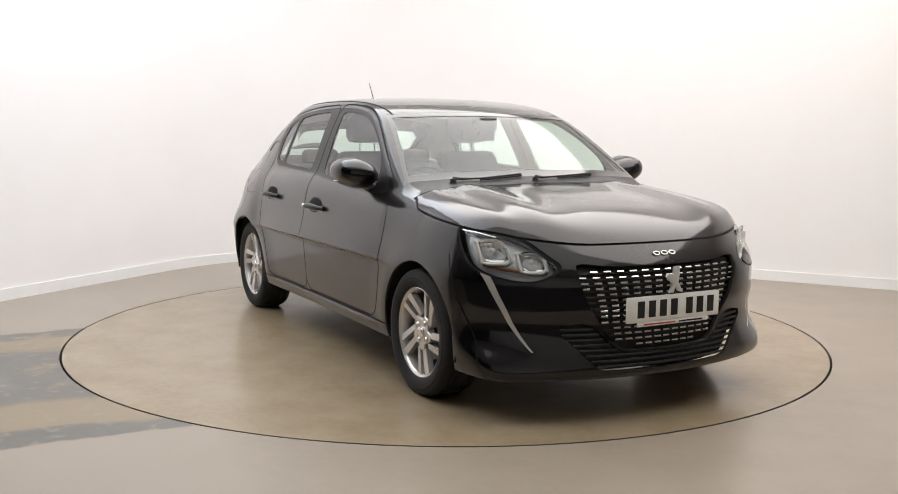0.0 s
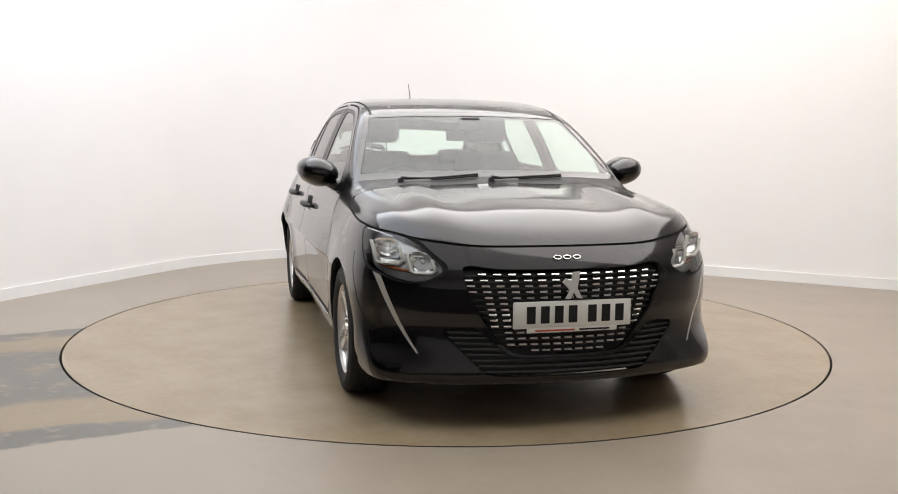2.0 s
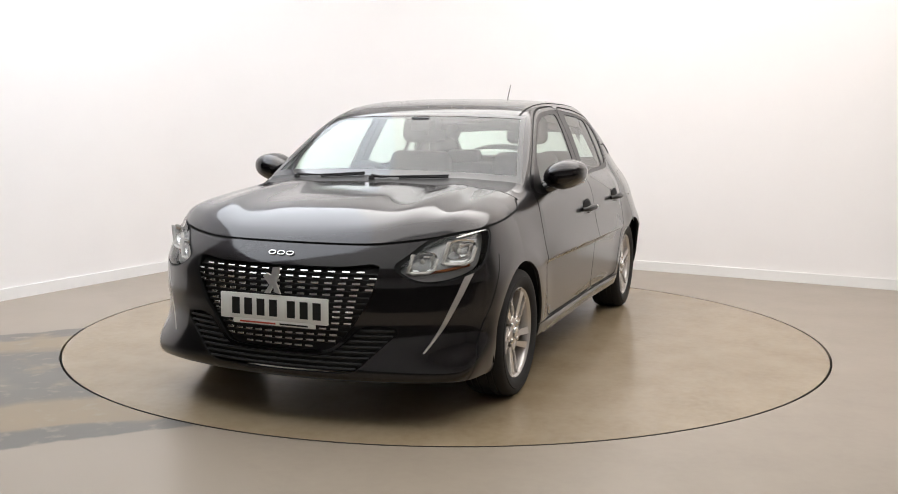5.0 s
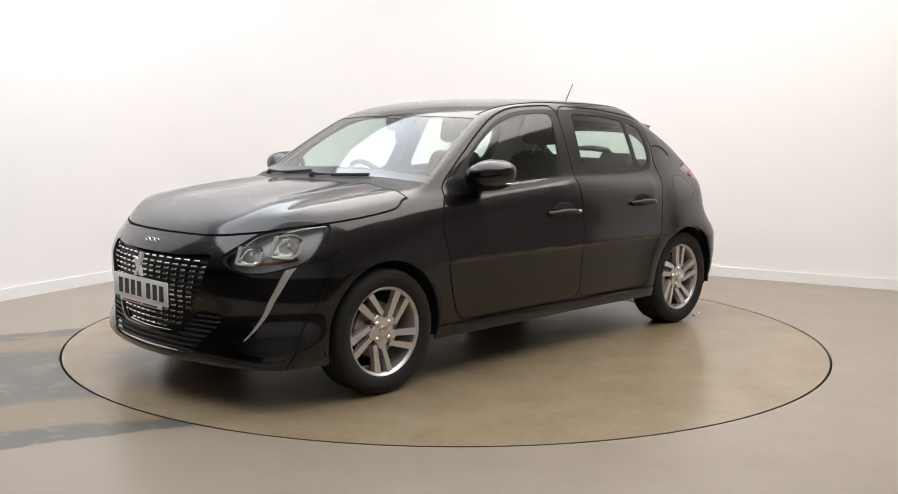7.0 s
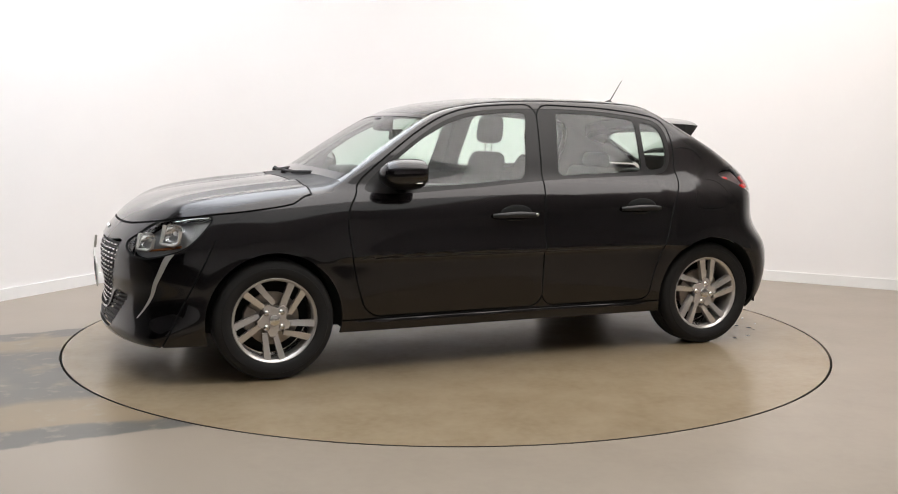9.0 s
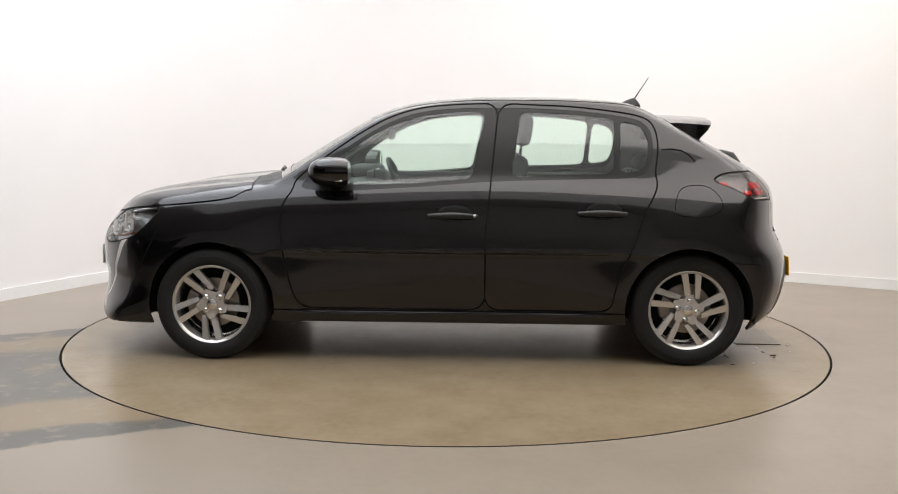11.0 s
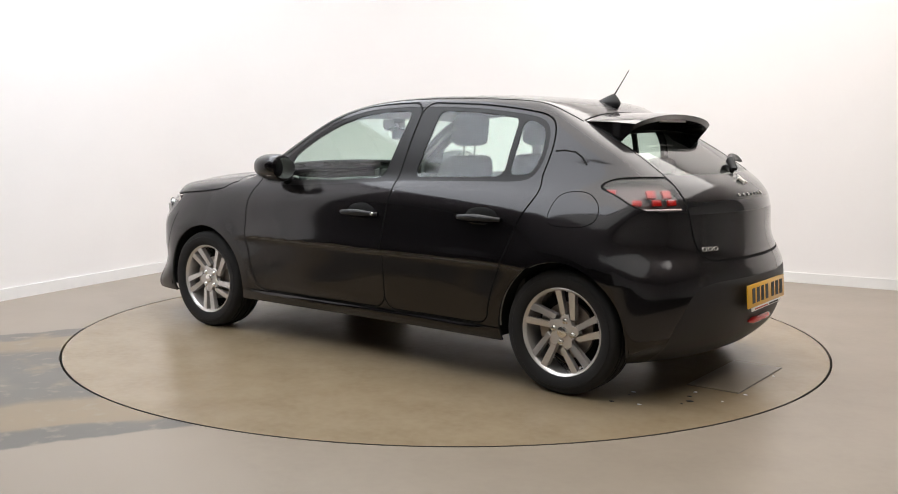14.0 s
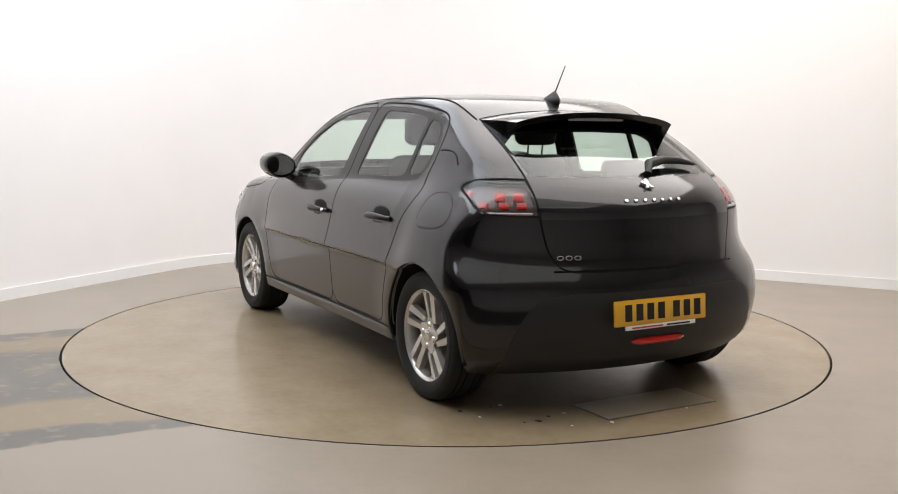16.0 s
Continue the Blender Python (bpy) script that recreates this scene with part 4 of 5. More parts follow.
def seat(y, x=0.0, rear=False):
    """A front seat with cushion, backrest and headrest on two posts."""
    top = new("seat")
    top.parent = car
    bm = bmesh.new()
    box(bm, (-0.25, -0.25, 0.46), (0.27, 0.25, 0.62), 0.05, segments=3)
    part("cushion", bm, M_CLOTH, top)
    bm = bmesh.new()
    vs = box(bm, (-0.07, -0.25, 0.0), (0.07, 0.25, 0.60), 0.055, segments=3)
    for v in bm.verts:
        k = v.co.z / 0.6
        v.co.y *= 1 - 0.30 * max(0, k - 0.35) ** 1.2
        v.co.x *= 1 - 0.35 * k
    bmesh.ops.transform(bm, matrix=pose(-0.24, 0, 0.52, 0, -17, 0), verts=bm.verts)
    part("backrest", bm, M_CLOTH, top)
    bm = bmesh.new()
    box(bm, (-0.05, -0.135, -0.085), (0.05, 0.135, 0.095), 0.045, segments=3)
    for v in bm.verts:
        v.co.y *= 1 - 1.2 * max(0, v.co.z)
    bmesh.ops.transform(bm, matrix=pose(-0.42, 0, 1.235, 0, -8, 0), verts=bm.verts)
    part("headrest", bm, M_CLOTH, top)
    for d in (-0.05, 0.05):
        bm = bmesh.new()
        tube(bm, [(-0.405, d, 1.06), (-0.415, d, 1.17)], 0.006)
        part("headrest_post", bm, M_CHROME, top)
    top.matrix_basis = pose(x, y, 0)
    return top


for y in (0.36, -0.36):
    seat(y, 0.02)
bm = bmesh.new()
box(bm, (-1.06, -0.60, 0.46), (-0.52, 0.60, 0.60), 0.05, segments=3)
part("rear_bench", bm, M_CLOTH, car, "dark cloth rear bench")
bm = bmesh.new()
box(bm, (-0.07, -0.60, 0.0), (0.07, 0.60, 0.52), 0.05, m=pose(-1.0, 0, 0.50, 0, -20, 0), segments=3)
part("rear_backrest", bm, M_CLOTH, car)
for y in (0.36, -0.36):
    bm = bmesh.new()
    box(bm, (-0.045, -0.13, 0.0), (0.045, 0.13, 0.10), 0.035, m=pose(-1.19, y, 0.99, 0, -12, 0), segments=3)
    part("rear_headrest", bm, M_CLOTH, car)
bm = bmesh.new()
box(bm, (-1.62, -0.54, 0.955), (-1.22, 0.54, 0.975), 0.008)
part("parcel_shelf", bm, M_DASH, car)
bm = bmesh.new()
box(bm, (0.48, -0.68, 0.62), (0.92, 0.68, 0.945), 0.05, segments=3)
for v in bm.verts:
    if v.co.x > 0.7:
        v.co.z -= 0.02
    v.co.x -= 0.10 * (v.co.y / 0.68) ** 2
part("dashboard", bm, M_DASH, car, "dark moulded dashboard")
bm = bmesh.new()
box(bm, (0.40, -0.12, 0.60), (0.52, 0.12, 0.99), 0.02, m=pose(0, 0, 0))
part("console", bm, M_DASH, car)
bm = bmesh.new()
box(bm, (0.46, -0.12, 0.88), (0.475, 0.12, 1.00), 0.004)
part("screen", bm, M_GLOSS, car, "dark glossy touch screen")
bm = bmesh.new()
box(bm, (0.46, -0.52, 0.93), (0.66, -0.22, 1.01), 0.03, segments=3)
part("instrument_hood", bm, M_DASH, car)
# steering wheel on the car's right
bm = bmesh.new()
ringv = []
for k in range(37):
    a = 2 * math.pi * k / 36
    ringv.append((0.0, 0.165 * math.cos(a), 0.155 * math.sin(a)))
tube(bm, ringv, 0.016, 10, False)
bmesh.ops.transform(bm, matrix=pose(0.36, -0.37, 0.90, 0, 25, 0), verts=bm.verts)
sw = part("steering_wheel", bm, M_DASH, car)
bm = bmesh.new()
box(bm, (-0.02, -0.07, -0.06), (0.03, 0.07, 0.05), 0.02, m=pose(0.37, -0.37, 0.90, 0, 25, 0))
part("steering_boss", bm, M_DASH, sw)
for s in (1, -1):
    bm = bmesh.new()
    box(bm, (-1.0, 0.66, 0.40), (0.75, 0.72, 0.955), 0.02)
    for v in bm.verts:
        v.co.y *= s
    part("door_lining", bm, M_DASH, car)
    panel("side_frame", M_LINER, s, car, "pillar_lining", "grey pillar lining", sink=0.03, flange=False)
bm = bmesh.new()
box(bm, (-0.012, -0.11, -0.032), (0.012, 0.11, 0.032), 0.012, m=pose(0.37, 0.0, 1.205, 0, -8, 0))
mir = part("rear_view_mirror", bm, M_DASH, car, "dark rear-view mirror")
bm = bmesh.new()
box(bm, (0.40, -0.06, 1.225), (0.50, 0.06, 1.31), 0.02)
part("sensor_housing", bm, M_GLOSS, car, "black sensor housing behind the windscreen")
bm = bmesh.new()
tube(bm, [(0.42, 0, 1.26), (0.38, 0, 1.21)], 0.01)
part("mirror_stalk", bm, M_DASH, mir)


# ---- door mirrors ----
def door_mirror(s):
    bm = bmesh.new()
    bmesh.ops.create_uvsphere(bm, u_segments=40, v_segments=24, radius=1.0)
    for v in bm.verts:
        x, y, z = v.co
        x = math.copysign(abs(x) ** 0.8, x)
        if x < -0.45:
            x = -0.45 - (abs(x) - 0.45) * 0.12
        z2 = math.copysign(abs(z) ** 0.85, z)
        y2 = math.copysign(abs(y) ** 0.8, y)
        taper = 1 - 0.22 * max(0, -y2)
        v.co = Vector((x * 0.140 - 0.03 * y2 * 0.5, y2 * 0.106, z2 * 0.080 * (1 - 0.16 * max(0, y2)) * taper + 0.012 * y2))
    bmesh.ops.transform(bm, matrix=pose(0.598, 0.874, 1.012), verts=bm.verts)
    for v in bm.verts:
        v.co.y *= s
    top = part("door_mirror", bm, M_PAINT, car, "gloss black door mirror")
    bm = bmesh.new()
    g_ = bmesh.ops.create_circle(bm, cap_ends=True, segments=32, radius=1.0)
    bmesh.ops.transform(bm, matrix=pose(0.5245, 0.878, 1.012) @ Matrix(((0, 0, -1, 0), (0.082, 0, 0, 0), (0, 0.060, 0, 0), (0, 0, 0, 1))), verts=bm.verts)
    for v in bm.verts:
        v.co.x -= 0.001
        v.co.y *= s
    part("mirror_glass", bm, M_REFLECT, top, "silvered mirror glass")
    bm = bmesh.new()
    tube(bm, [(0.60, 0.735 * s, 0.925), (0.60, 0.775 * s, 0.942), (0.595, 0.82 * s, 0.962)], [0.045, 0.034, 0.030], 14)
    part("mirror_arm", bm, M_GLOSS, top)
    bm = bmesh.new()
    tube(bm, [(0.55 + 0.14 * k, (0.962 - 0.45 * k * k * 0.35) * s, 0.972 - 0.004 * k) for k in spread(0.0, 0.95, 6)], 0.0035, 6)
    part("mirror_seam", bm, M_CHROME, top)
    return top


for s in (1, -1):
    door_mirror(s)


# ---- door handles ----
def door_handle(x0, x1, z, s, lock):
    mid_x = (x0 + x1) / 2
    p = on_side(mid_x - 0.01, z + 0.008)
    # flattened black dome: the recess's shade put into colour, with no real hollow
    bm = bmesh.new()
    bmesh.ops.create_uvsphere(bm, u_segments=32, v_segments=16, radius=1.0)
    bmesh.ops.transform(bm, matrix=Matrix.Translation((p.x, p.y - 0.003, p.z)) @ Matrix.Diagonal((0.096, 0.0085, 0.048, 1)), verts=bm.verts)
    for v in bm.verts:
        v.co.y *= s
    cup = part("handle_recess_shade", bm, M_SEAM, car, "shallow black dome in place of the shaded recess behind the door handle")
    bm = bmesh.new()
    n_ = 11
    path = []
    for k in range(n_):
        u = k / (n_ - 1)
        x = x0 + (x1 - x0) * u
        q = on_side(x, z)
        path.append((x, (q.y + 0.006 + 0.030 * (1 - (2 * u - 1) ** 4)), z + 0.006 * math.sin(math.pi * u)))
    tube(bm, path, [0.011 + 0.006 * math.sin(math.pi * k / (n_ - 1)) for k in range(n_)], 12)
    for v in bm.verts:
        v.co.y *= s
    h = part("door_handle", bm, M_PLASTIC, car, "black pull handle")
    bm = bmesh.new()
    q = on_side(mid_x, z - 0.022)
    tube(bm, [(mid_x + 0.05, q.y + 0.008, z - 0.023), (mid_x, q.y + 0.011, z - 0.026), (mid_x - 0.05, q.y + 0.008, z - 0.023)], 0.0025, 6)
    for v in bm.verts:
        v.co.y *= s
    part("handle_edge", bm, M_GLOSS, h)
    if lock:
        bm = bmesh.new()
        lathe(bm, [(0.0005, 0.0), (0.008, 0.001), (0.010, 0.004), (0.010, 0.012)], 14)
        bmesh.ops.transform(bm, matrix=pose(x1 + 0.012, p.y + 0.042, z + 0.004, 0, 0, 180), verts=bm.verts)
        for v in bm.verts:
            v.co.y *= s
        part("lock_barrel", bm, M_CHROME, h)


for s in (1, -1):
    door_handle(0.11, -0.145, 0.788, s, True)
    door_handle(-0.675, -0.925, 0.808, s, False)
    # thin black bar drawn as the shaded fold line behind the quarter window
    bm = bmesh.new()
    line = [on_side(x, z) for x, z in ((-1.13, 1.142), (-1.18, 1.146), (-1.235, 1.138), (-1.275, 1.115), (-1.305, 1.080))]
    tube(bm, [mirrored(p, s) for p in line], 0.0045, 6)
    part("pillar_crease_shade", bm, M_SEAM, car)


# ---- roof spoiler, aerial, wipers ----
def spoiler():
    nu, nv = 12, 33
    bm = bmesh.new()
    top, low = [], []
    for i in range(nu):
        u = i / (nu - 1)
        tr, lr = [], []
        for j in range(nv):
            v = 2 * j / (nv - 1) - 1
            y = v * (0.505 - 0.045 * u)
            x = -1.172 - 0.03 * v * v - u * (0.285 - 0.05 * v ** 4)
            zf = on_top(-1.172 - 0.03 * v * v, v * 0.512).z + 0.003
            z = zf * (1 - u) + (1.326 - 0.040 * v ** 2 - 0.012 * v ** 8) * u + 0.012 * u * (1 - u)
            edge = abs(v) ** 14
            fin = (0.02 + 0.07 * u / 0.55) if u < 0.55 else 0.09 * (1 - u) / 0.45
            t = 0.026 + 0.05 * (1 - u) + fin * edge
            tr.append(bm.verts.new((x, y, z)))
            lr.append(bm.verts.new((x + 0.012 * u, y * (1 - 0.02 * u), z - t)))
        top.append(tr)
        low.append(lr)
    for i in range(nu - 1):
        for j in range(nv - 1):
            bm.faces.new((top[i][j], top[i][j + 1], top[i + 1][j + 1], top[i + 1][j]))
            bm.faces.new((low[i][j], low[i + 1][j], low[i + 1][j + 1], low[i][j + 1]))
        bm.faces.new((top[i][0], top[i + 1][0], low[i + 1][0], low[i][0]))
        bm.faces.new((top[i][-1], low[i][-1], low[i + 1][-1], top[i + 1][-1]))
    for j in range(nv - 1):
        bm.faces.new((top[-1][j], top[-1][j + 1], low[-1][j + 1], low[-1][j]))
    return bm


sp = part("roof_spoiler", spoiler(), M_PAINT, car, "black roof spoiler over the rear window")
bm = bmesh.new()
box(bm, (-0.006, -0.16, -0.006), (0.006, 0.16, 0.006), 0.003, m=pose(-1.422, 0, 1.292, 0, 20, 0))
part("brake_light", bm, M_DRL, sp, "slim high-level brake light")
bm = bmesh.new()
bmesh.ops.create_uvsphere(bm, u_segments=20, v_segments=12, radius=1.0)
for v in bm.verts:
    v.co = Vector((v.co.x * (0.078 - 0.045 * max(0, v.co.z)) - 0.034 * max(0, v.co.z), v.co.y * 0.026 * (1 - 0.5 * max(0, v.co.z)), v.co.z * 0.048))
za = on_top(-1.045, 0.0).z
bmesh.ops.transform(bm, matrix=pose(-1.045, 0, za), verts=bm.verts)
ab = part("aerial_base", bm, M_PLASTIC, car, "black fin-shaped aerial foot")
bm = bmesh.new()
tube(bm, [(-1.070, 0, za + 0.012), (-1.080, 0, za + 0.036), (-1.165, 0, za + 0.17)], [0.007, 0.004, 0.0022], 8)
part("aerial_rod", bm, M_PLASTIC, ab)


def wiper(pts, name, lift=0.02):
    bm = bmesh.new()
    tube(bm, pts, [0.009, 0.007] + [0.0045] * (len(pts) - 2), 8)
    return part(name, bm, M_PLASTIC, car, "black wiper arm and blade")


def on_screen(y, w):
    x = w - 0.17 * y * y
    return on_top(x, y)


for a, b in (((0.04, 1.03), (-0.36, 0.985)), ((0.50, 1.03), (0.10, 0.985))):
    pts = []
    for k in range(9):
        u = k / 8
        y, w = -(a[0] + (b[0] - a[0]) * u), a[1] + (b[1] - a[1]) * u
        p = on_screen(y, w)
        pts.append(p + normal_at(p) * (0.012 if 0 < u else 0.02))
    wp = wiper(pts, "windscreen_wiper")
    bm = bmesh.new()
    tube(bm, [p - Vector((0, 0, 0.008)) + Vector((0.006, 0, 0)) for p in pts[3:]] , 0.005, 6)
    part("wiper_blade", bm, M_RUBBER, wp)
    bm = bmesh.new()
    lathe(bm, [(0.0005, 0.02), (0.014, 0.018), (0.018, 0.0)], 14, "z", m=Matrix.Translation(pts[0] - Vector((0, 0, 0.02))))
    part("wiper_pivot", bm, M_PLASTIC, wp)
pts = [on_back(y, z) for y, z in ((-0.06, 1.040), (-0.09, 1.062), (-0.20, 1.078), (-0.32, 1.078), (-0.43, 1.066))]
pts = [p + normal_at(p) * k for p, k in zip(pts, (0.015, 0.035, 0.035, 0.03, 0.022))]
bm = bmesh.new()
tube(bm, pts, [0.014, 0.023, 0.021, 0.017, 0.007], 10)
rw = part("rear_wiper", bm, M_PLASTIC, car, "black rear wiper parked on the glass")
bm = bmesh.new()
tube(bm, [on_back(-0.065, 1.045), pts[0], pts[1]], 0.016, 10)
part("wiper_pivot", bm, M_PLASTIC, rw)

# ---- grille, badges, plates ----
M_EMBLEM = plain("brushed_emblem", (0.80, 0.78, 0.74), 0.35, 0.7)

bm = bmesh.new()
box(bm, (-0.0175, -0.0040, -0.004), (0.0175, 0.0040, 0.006), 0.0016, segments=1)
for v in bm.verts:
    if v.co.x > 0:
        v.co.y *= 1.25
DASH = bm_mesh("grille_dash", bm, M_CHROME, False)
for k in range(14):
    z = 0.651 - 0.0247 * k
    for j in range(-8, 9):
        y = j * (0.0615 - 0.0010 * k)
        if float(GRILLE(np.array([abs(y)]), np.array([z]))[0]) < -0.016:
            p = on_front(y, z)
            part("grille_dash", DASH, None, car).matrix_basis = facing(p, lift=-0.014) @ pose(0, 0, 0, -18, 0, 0)
for k in range(14):
    z = 0.6387 - 0.0247 * k
    w = max([y for y in np.linspace(0.05, 0.5, 91) if float(GRILLE(np.array([y]), np.array([z]))[0]) < -0.008] or [0.05])
    bm2 = bmesh.new()
    tube(bm2, [on_front(y, z) - Vector((0.024, 0, 0)) for y in np.linspace(-w, w, 15)], 0.0045, 6)
    part("grille_bar", bm2, M_PLASTIC, car)
for k in range(8):
    z = 0.242 + 0.023 * k
    w = [y for y in np.linspace(0.0, 0.5, 101) if float(INTAKE(np.array([y]), np.array([z]))[0]) < -0.004]
    if not w:
        continue
    runs = [(-max(w), max(w))] if min(w) < 0.01 else [(min(w), max(w)), (-max(w), -min(w))]
    for a, b in runs:
        bm2 = bmesh.new()
        tube(bm2, [on_front(y, z) - Vector((0.010, 0, 0)) for y in np.linspace(a, b, 13)], 0.006, 6)
        part("intake_slat", bm2, M_PLASTIC, car)

# emblem and model badge as plain bright shapes
bm = bmesh.new()
prism(bm, [(-0.035, -0.055), (-0.012, -0.02), (-0.045, 0.015), (-0.03, 0.03), (-0.005, 0.02), (0.0, 0.055), (0.03, 0.058), (0.026, 0.02), (0.018, -0.01), (0.04, -0.055), (0.018, -0.052), (0.003, -0.025), (-0.012, -0.055)], -0.006, 0.006)
bmesh.ops.transform(bm, matrix=Matrix(((1, 0, 0, 0), (0, 0, 1, 0), (0, -1, 0, 0), (0, 0, 0, 1))), verts=bm.verts)
EMBLEM = bm_mesh("emblem", bm, M_EMBLEM, False)
part("emblem", EMBLEM, None, car, "plain bright metal emblem").matrix_basis = facing(on_front(0, 0.603), lift=0.018)
em = part("emblem", EMBLEM, None, car, "plain bright metal emblem")
em.matrix_basis = facing(on_back(0.0, 1.0), lift=0.008) @ Matrix.Diagonal((0.62, 0.52, 1, 1))


def badge_bars(count, width, height, gap, m, hollow, mat):
    """A row of plain raised bars for a badge."""
    for k in range(count):
        bm = bmesh.new()
        if hollow:
            pts = [(width * 0.5 * math.cos(a), height * 0.5 * math.sin(a), 0) for a in np.linspace(0, 2 * math.pi, 17)]
            tube(bm, pts, height * 0.15, 6, False)
        else:
            box(bm, (-width / 2, -height / 2, -0.002), (width / 2, height / 2, 0.002), 0.001)
        x = (k - (count - 1) / 2) * (width + gap)
        part("badge_bar", bm, mat, car).matrix_basis = m @ pose(x, 0, 0)


badge_bars(3, 0.032, 0.018, 0.011, facing(on_front(0.0, 0.712), lift=0.004), True, M_CHROME)
badge_bars(3, 0.028, 0.018, 0.011, facing(on_back(0.435, 0.70), lift=0.004), True, M_CHROME)
for k in range(7):
    p = on_back(0.15 - 0.3 * k / 6, 0.937)
    bm = bmesh.new()
    box(bm, (-0.008, -0.007, -0.002), (0.008, 0.007, 0.003), 0.001)
    part("badge_bar", bm, M_CHROME, car).matrix_basis = facing(p, lift=0.003)

M_PLATE_W = plain("white_plate", (0.88, 0.87, 0.82), 0.4, coat=0.2)
M_PLATE_Y = plain("yellow_plate", (0.80, 0.43, 0.03), 0.3, coat=0.5)
M_INK = plain("black_ink", (0.01, 0.01, 0.01), 0.4)
M_INK_RED = plain("red_ink", (0.5, 0.08, 0.05), 0.4)


def number_plate(m, face, label):
    """A number plate whose characters are plain bars, in a holder with a narrow strip below."""
    bm = bmesh.new()
    box(bm, (-0.26, -0.0555, -0.004), (0.26, 0.0555, 0.003), 0.006)
    top = part("number_plate", bm, face, car, label)
    top.matrix_basis = m
    xs = [-0.183 + 0.061 * k for k in range(4)] + [0.098 + 0.061 * k - 0.012 for k in range(3)]
    for x in xs:
        bm = bmesh.new()
        box(bm, (x - 0.019, -0.036, 0.003), (x + 0.019, 0.036, 0.0042))
        part("dark_bar", bm, M_INK, top, smooth=False)
    bm = bmesh.new()
    box(bm, (-0.20, -0.076, -0.006), (0.20, -0.0545, 0.002), 0.004)
    part("plate_strip", bm, M_PLATE_W, top, "narrow white strip below the plate")
    for a, b, mt in ((-0.165, 0.01, M_INK_RED), (0.03, 0.165, M_INK)):
        bm = bmesh.new()
        box(bm, (a, -0.070, 0.002), (b, -0.063, 0.0028))
        part("strip_bar", bm, mt, top, smooth=False)


number_plate(Matrix.Translation((2.069, 0.002, 0.487)) @ Matrix(((0, 0, 1, 0), (1, 0, 0, 0), (0, 1, 0, 0), (0, 0, 0, 1))), M_PLATE_W, "white front number plate in a slim holder")
number_plate(Matrix.Translation((-1.960, 0.034, 0.467)) @ Matrix(((0, 0, -1, 0), (-1, 0, 0, 0), (0, 1, 0, 0), (0, 0, 0, 1))) @ pose(0, 0, 0, -4, 0, 0), M_PLATE_Y, "yellow rear number plate in a slim holder")

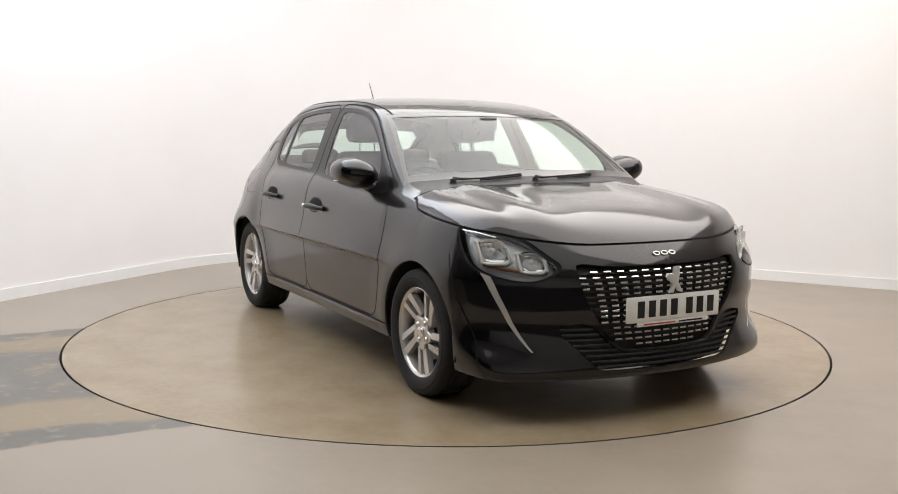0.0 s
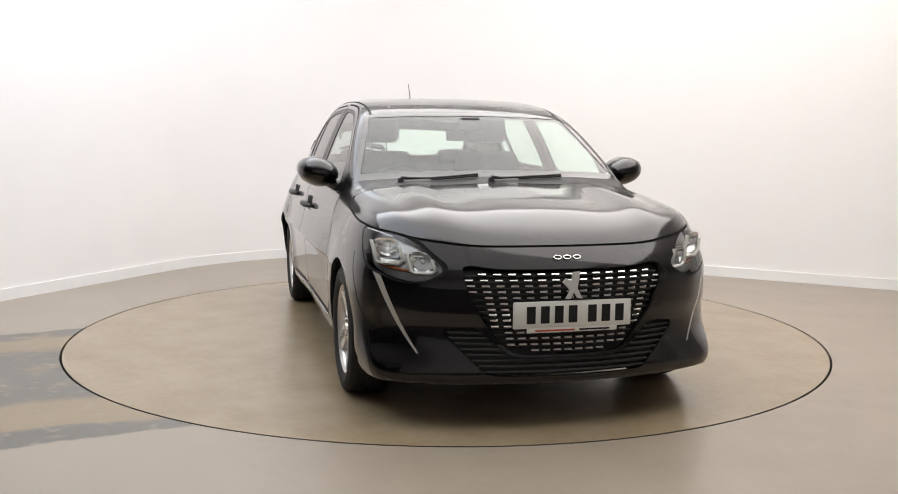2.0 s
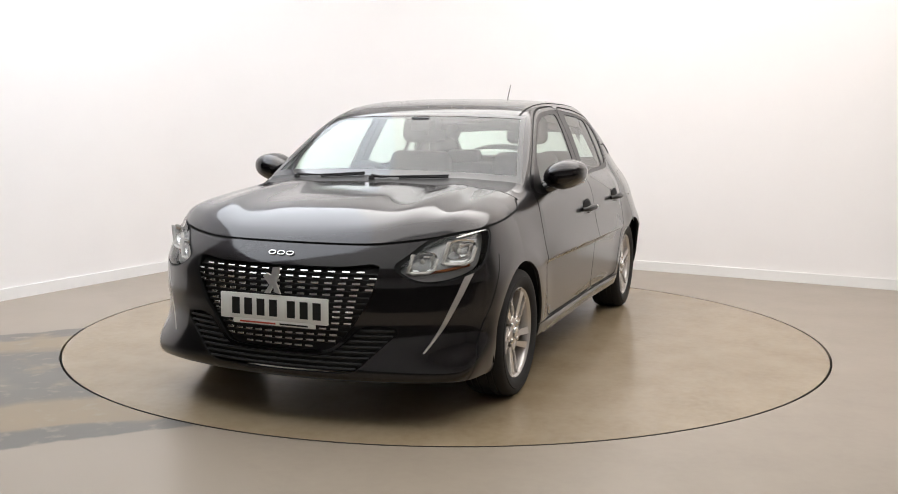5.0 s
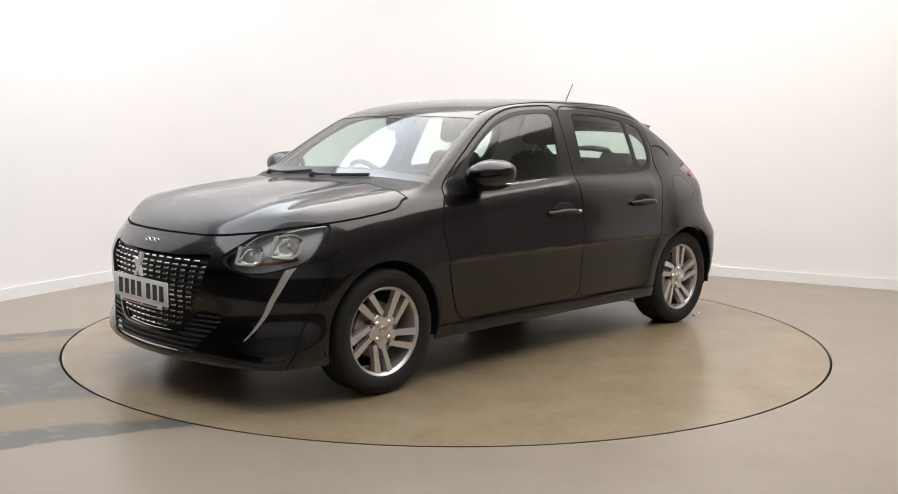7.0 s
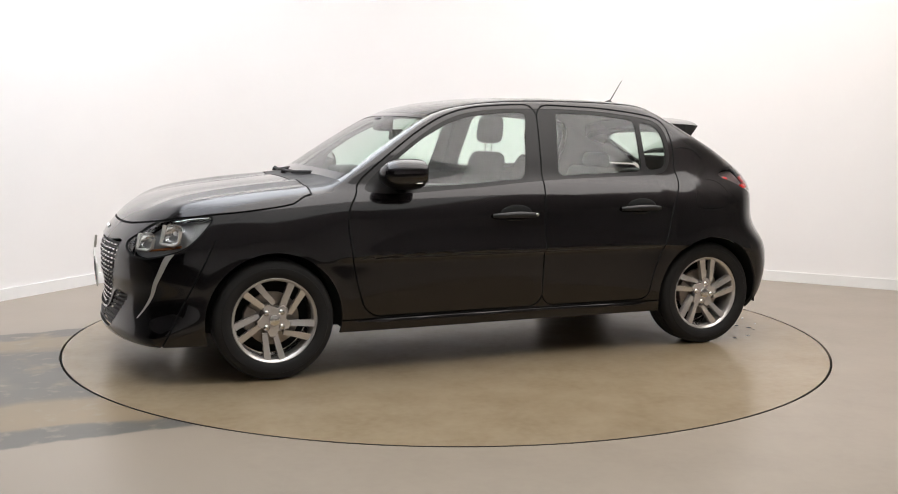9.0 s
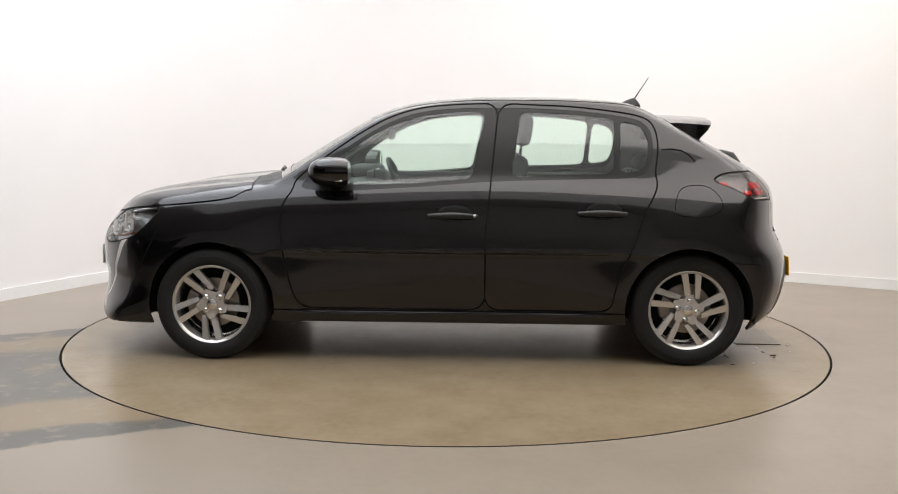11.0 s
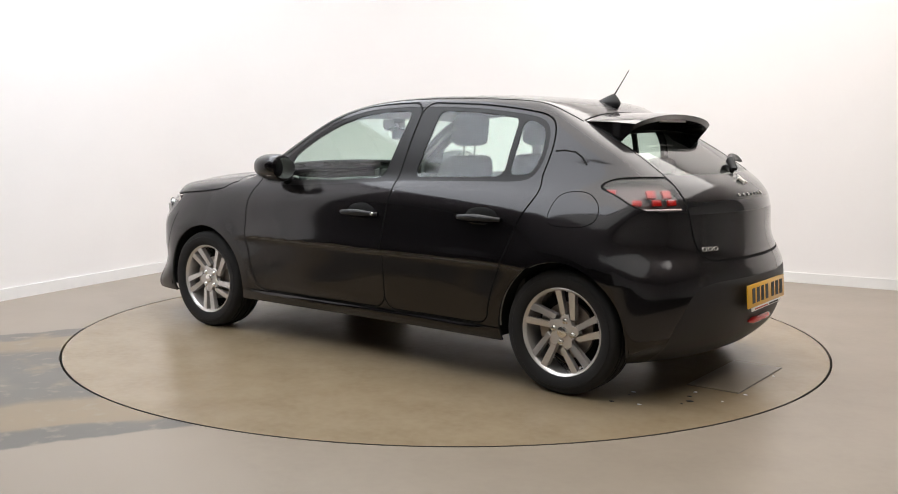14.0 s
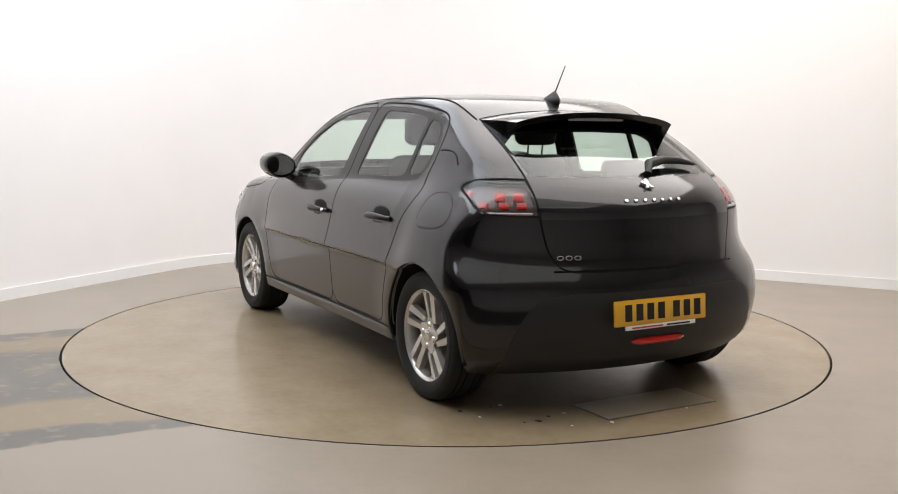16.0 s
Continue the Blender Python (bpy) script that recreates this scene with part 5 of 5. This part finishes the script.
# ---- lamps ----
M_TAIL = plain("tail_lamp_body_grey", (0.13, 0.11, 0.11), 0.35, 0.4)
M_HOUSING = plain("lamp_housing_grey", (0.30, 0.30, 0.30), 0.28, 0.7)
for s in (1, -1):
    panel("headlamp_lens", M_HOUSING, s, car, "headlamp_housing", "grey headlamp housing", sink=0.045, flange=False)
    for c, w, h in (((1.736, 0.716, 0.730), 0.063, 0.050), ((1.845, 0.592, 0.688), 0.056, 0.042)):
        d = Vector((0.80, 0.55 * s, 0.0)).normalized()
        up = Vector((0, 0, 1))
        rx = up.cross(d).normalized()
        m = Matrix.Translation((c[0], c[1] * s, c[2])) @ Matrix((rx, up, d)).transposed().to_4x4()
        bm = bmesh.new()
        rings = []
        for r, dep in ((1.0, 0.0), (0.86, -0.004), (0.7, -0.022), (0.42, -0.032), (0.02, -0.034)):
            ring = []
            for k in range(28):
                a = 2 * math.pi * k / 28
                cx, cy = math.cos(a), math.sin(a)
                q = max(abs(cx), abs(cy)) ** 0.45
                ring.append(bm.verts.new((w * r * cx / q + 0.3 * s * h * r * cy / q, h * r * cy / q, dep)))
            rings.append(ring)
        for a_, b_ in zip(rings, rings[1:]):
            for k in range(28):
                bm.faces.new((a_[k], a_[(k + 1) % 28], b_[(k + 1) % 28], b_[k]))
        part("reflector", bm, M_REFLECT, car, "bright headlamp reflector").matrix_basis = m
        bm = bmesh.new()
        bmesh.ops.create_uvsphere(bm, u_segments=14, v_segments=8, radius=0.011)
        part("bulb", bm, M_DRL, car).matrix_basis = m @ pose(0, 0, -0.018)
        bm = bmesh.new()
        tube(bm, [(-w * 0.98, h * 0.8, 0.004), (-w * 0.98, -h * 1.0, 0.006), (-w * 0.6, -h * 1.12, 0.007), (w * 0.6, -h * 1.12, 0.007), (w * 0.98, -h * 0.8, 0.006), (w * 0.98, h * 0.3, 0.005)], 0.0085, 8)
        for v in bm.verts:
            v.co.x += 0.3 * s * v.co.y
        part("light_guide", bm, M_DRL, car, "pale light guide").matrix_basis = m
    bm = bmesh.new()
    tube(bm, [(1.70, 0.745 * s, 0.668), (1.77, 0.685 * s, 0.652), (1.845, 0.595 * s, 0.636)], 0.007, 8)
    part("indicator", bm, M_AMBER, car, "amber indicator strip")
    # upper chrome edge of the lamp
    bm = bmesh.new()
    tube(bm, [mirrored(on_side(x, z) - Vector((0, 0.012, 0)), s) for x, z in ((1.57, 0.806), (1.64, 0.800), (1.72, 0.783))], 0.004, 6)
    part("lamp_edge", bm, M_CHROME, car)
    # tail lamp
    panel("taillamp_lens", M_TAIL, s, car, "taillamp_housing", "grey tail lamp body", sink=0.035, flange=False)
    for k in range(3):
        for z, hh, mt in ((0.962, 0.020, M_RED_DARK), (0.924, 0.014, M_RED)):
            y = 0.735 - 0.066 * k
            p = on_back(y * s, z)
            bm = bmesh.new()
            box(bm, (-0.022, -hh, -0.012), (0.022, hh, 0.004), 0.003)
            part("lamp_claw", bm, M_RED, car, "red claw-shaped light").matrix_basis = facing(p, lift=-0.014)
    bm = bmesh.new()
    tube(bm, [on_back(y * s, 0.888) - normal_at(on_back(y * s, 0.888)) * 0.012 for y in spread(0.75, 0.57, 7)], 0.006, 6)
    part("reversing_light", bm, M_DRL, car, "pale strip along the foot of the lamp")
bm = bmesh.new()
pts = [on_back(y, 0.330) for y in spread(0.160, -0.130, 9)]
tube(bm, [p + Vector((-0.004, 0, 0)) for p in pts], [0.006] + [0.017] * 7 + [0.006], 10)
part("fog_light", bm, M_RED, car, "red rear fog light")
bm = bmesh.new()
lathe(bm, [(0.026, 0.0), (0.030, 0.0), (0.030, 0.25), (0.024, 0.25), (0.024, 0.0)], 20, m=pose(-1.80, -0.42, 0.265, 0, 0, -90))
part("exhaust_pipe", bm, M_STEEL, car, "dull steel exhaust pipe")

# rain drops left on the roof
rng = random.Random(4)
dv, df_ = [], []
for _ in range(260):
    x, y = rng.uniform(-1.1, 0.35), rng.uniform(-0.5, 0.5)
    p = on_top(x, y)
    r = rng.uniform(0.003, 0.008)
    o = len(dv)
    dv += [(p.x + r * math.cos(a) * rng.uniform(0.7, 1.3), p.y + r * math.sin(a), p.z - 0.0005) for a in np.linspace(0, 2 * math.pi, 8)[:-1]] + [(p.x, p.y, p.z + r * 0.4)]
    df_ += [(o + k, o + (k + 1) % 7, o + 7) for k in range(7)]
M_WATER = plain("water_drop", (0.02, 0.02, 0.02), 0.02, coat=1.0)
part("water_drops", mesh_of("water_drops", dv, df_, M_WATER, True), None, car, "scattered rain drops on the roof")["kind"] = "stuff"


def motions():
    """The turntable and the car on it turn together, from a slow start to an even pace."""
    turn = [(0.0, -61.4), (0.5, -62.48), (1.0, -65.33), (1.5, -69.6), (2.0, -75.45), (2.5, -81.35), (3.0, -87.4), (3.5, -93.35), (4.0, -99.4), (4.5, -105.35), (7.0, -135.2), (7.5, -140.95), (8.0, -146.85), (8.5, -152.7), (9.0, -158.5), (11.5, -187.3), (12.0, -193.2), (12.5, -199.05), (13.0, -204.95), (13.5, -210.8), (14.0, -216.8), (14.5, -222.75), (15.0, -228.75), (15.5, -234.7), (16.0, -240.7)]
    walk(turntable, [(t, pose(0, 0, 0, 0, 0, a)) for t, a in turn])
    walk(car, [(t, pose(0, 0, 0, 0, 0, a) @ pose(-0.032, 0.01, 0)) for t, a in turn])


motions()
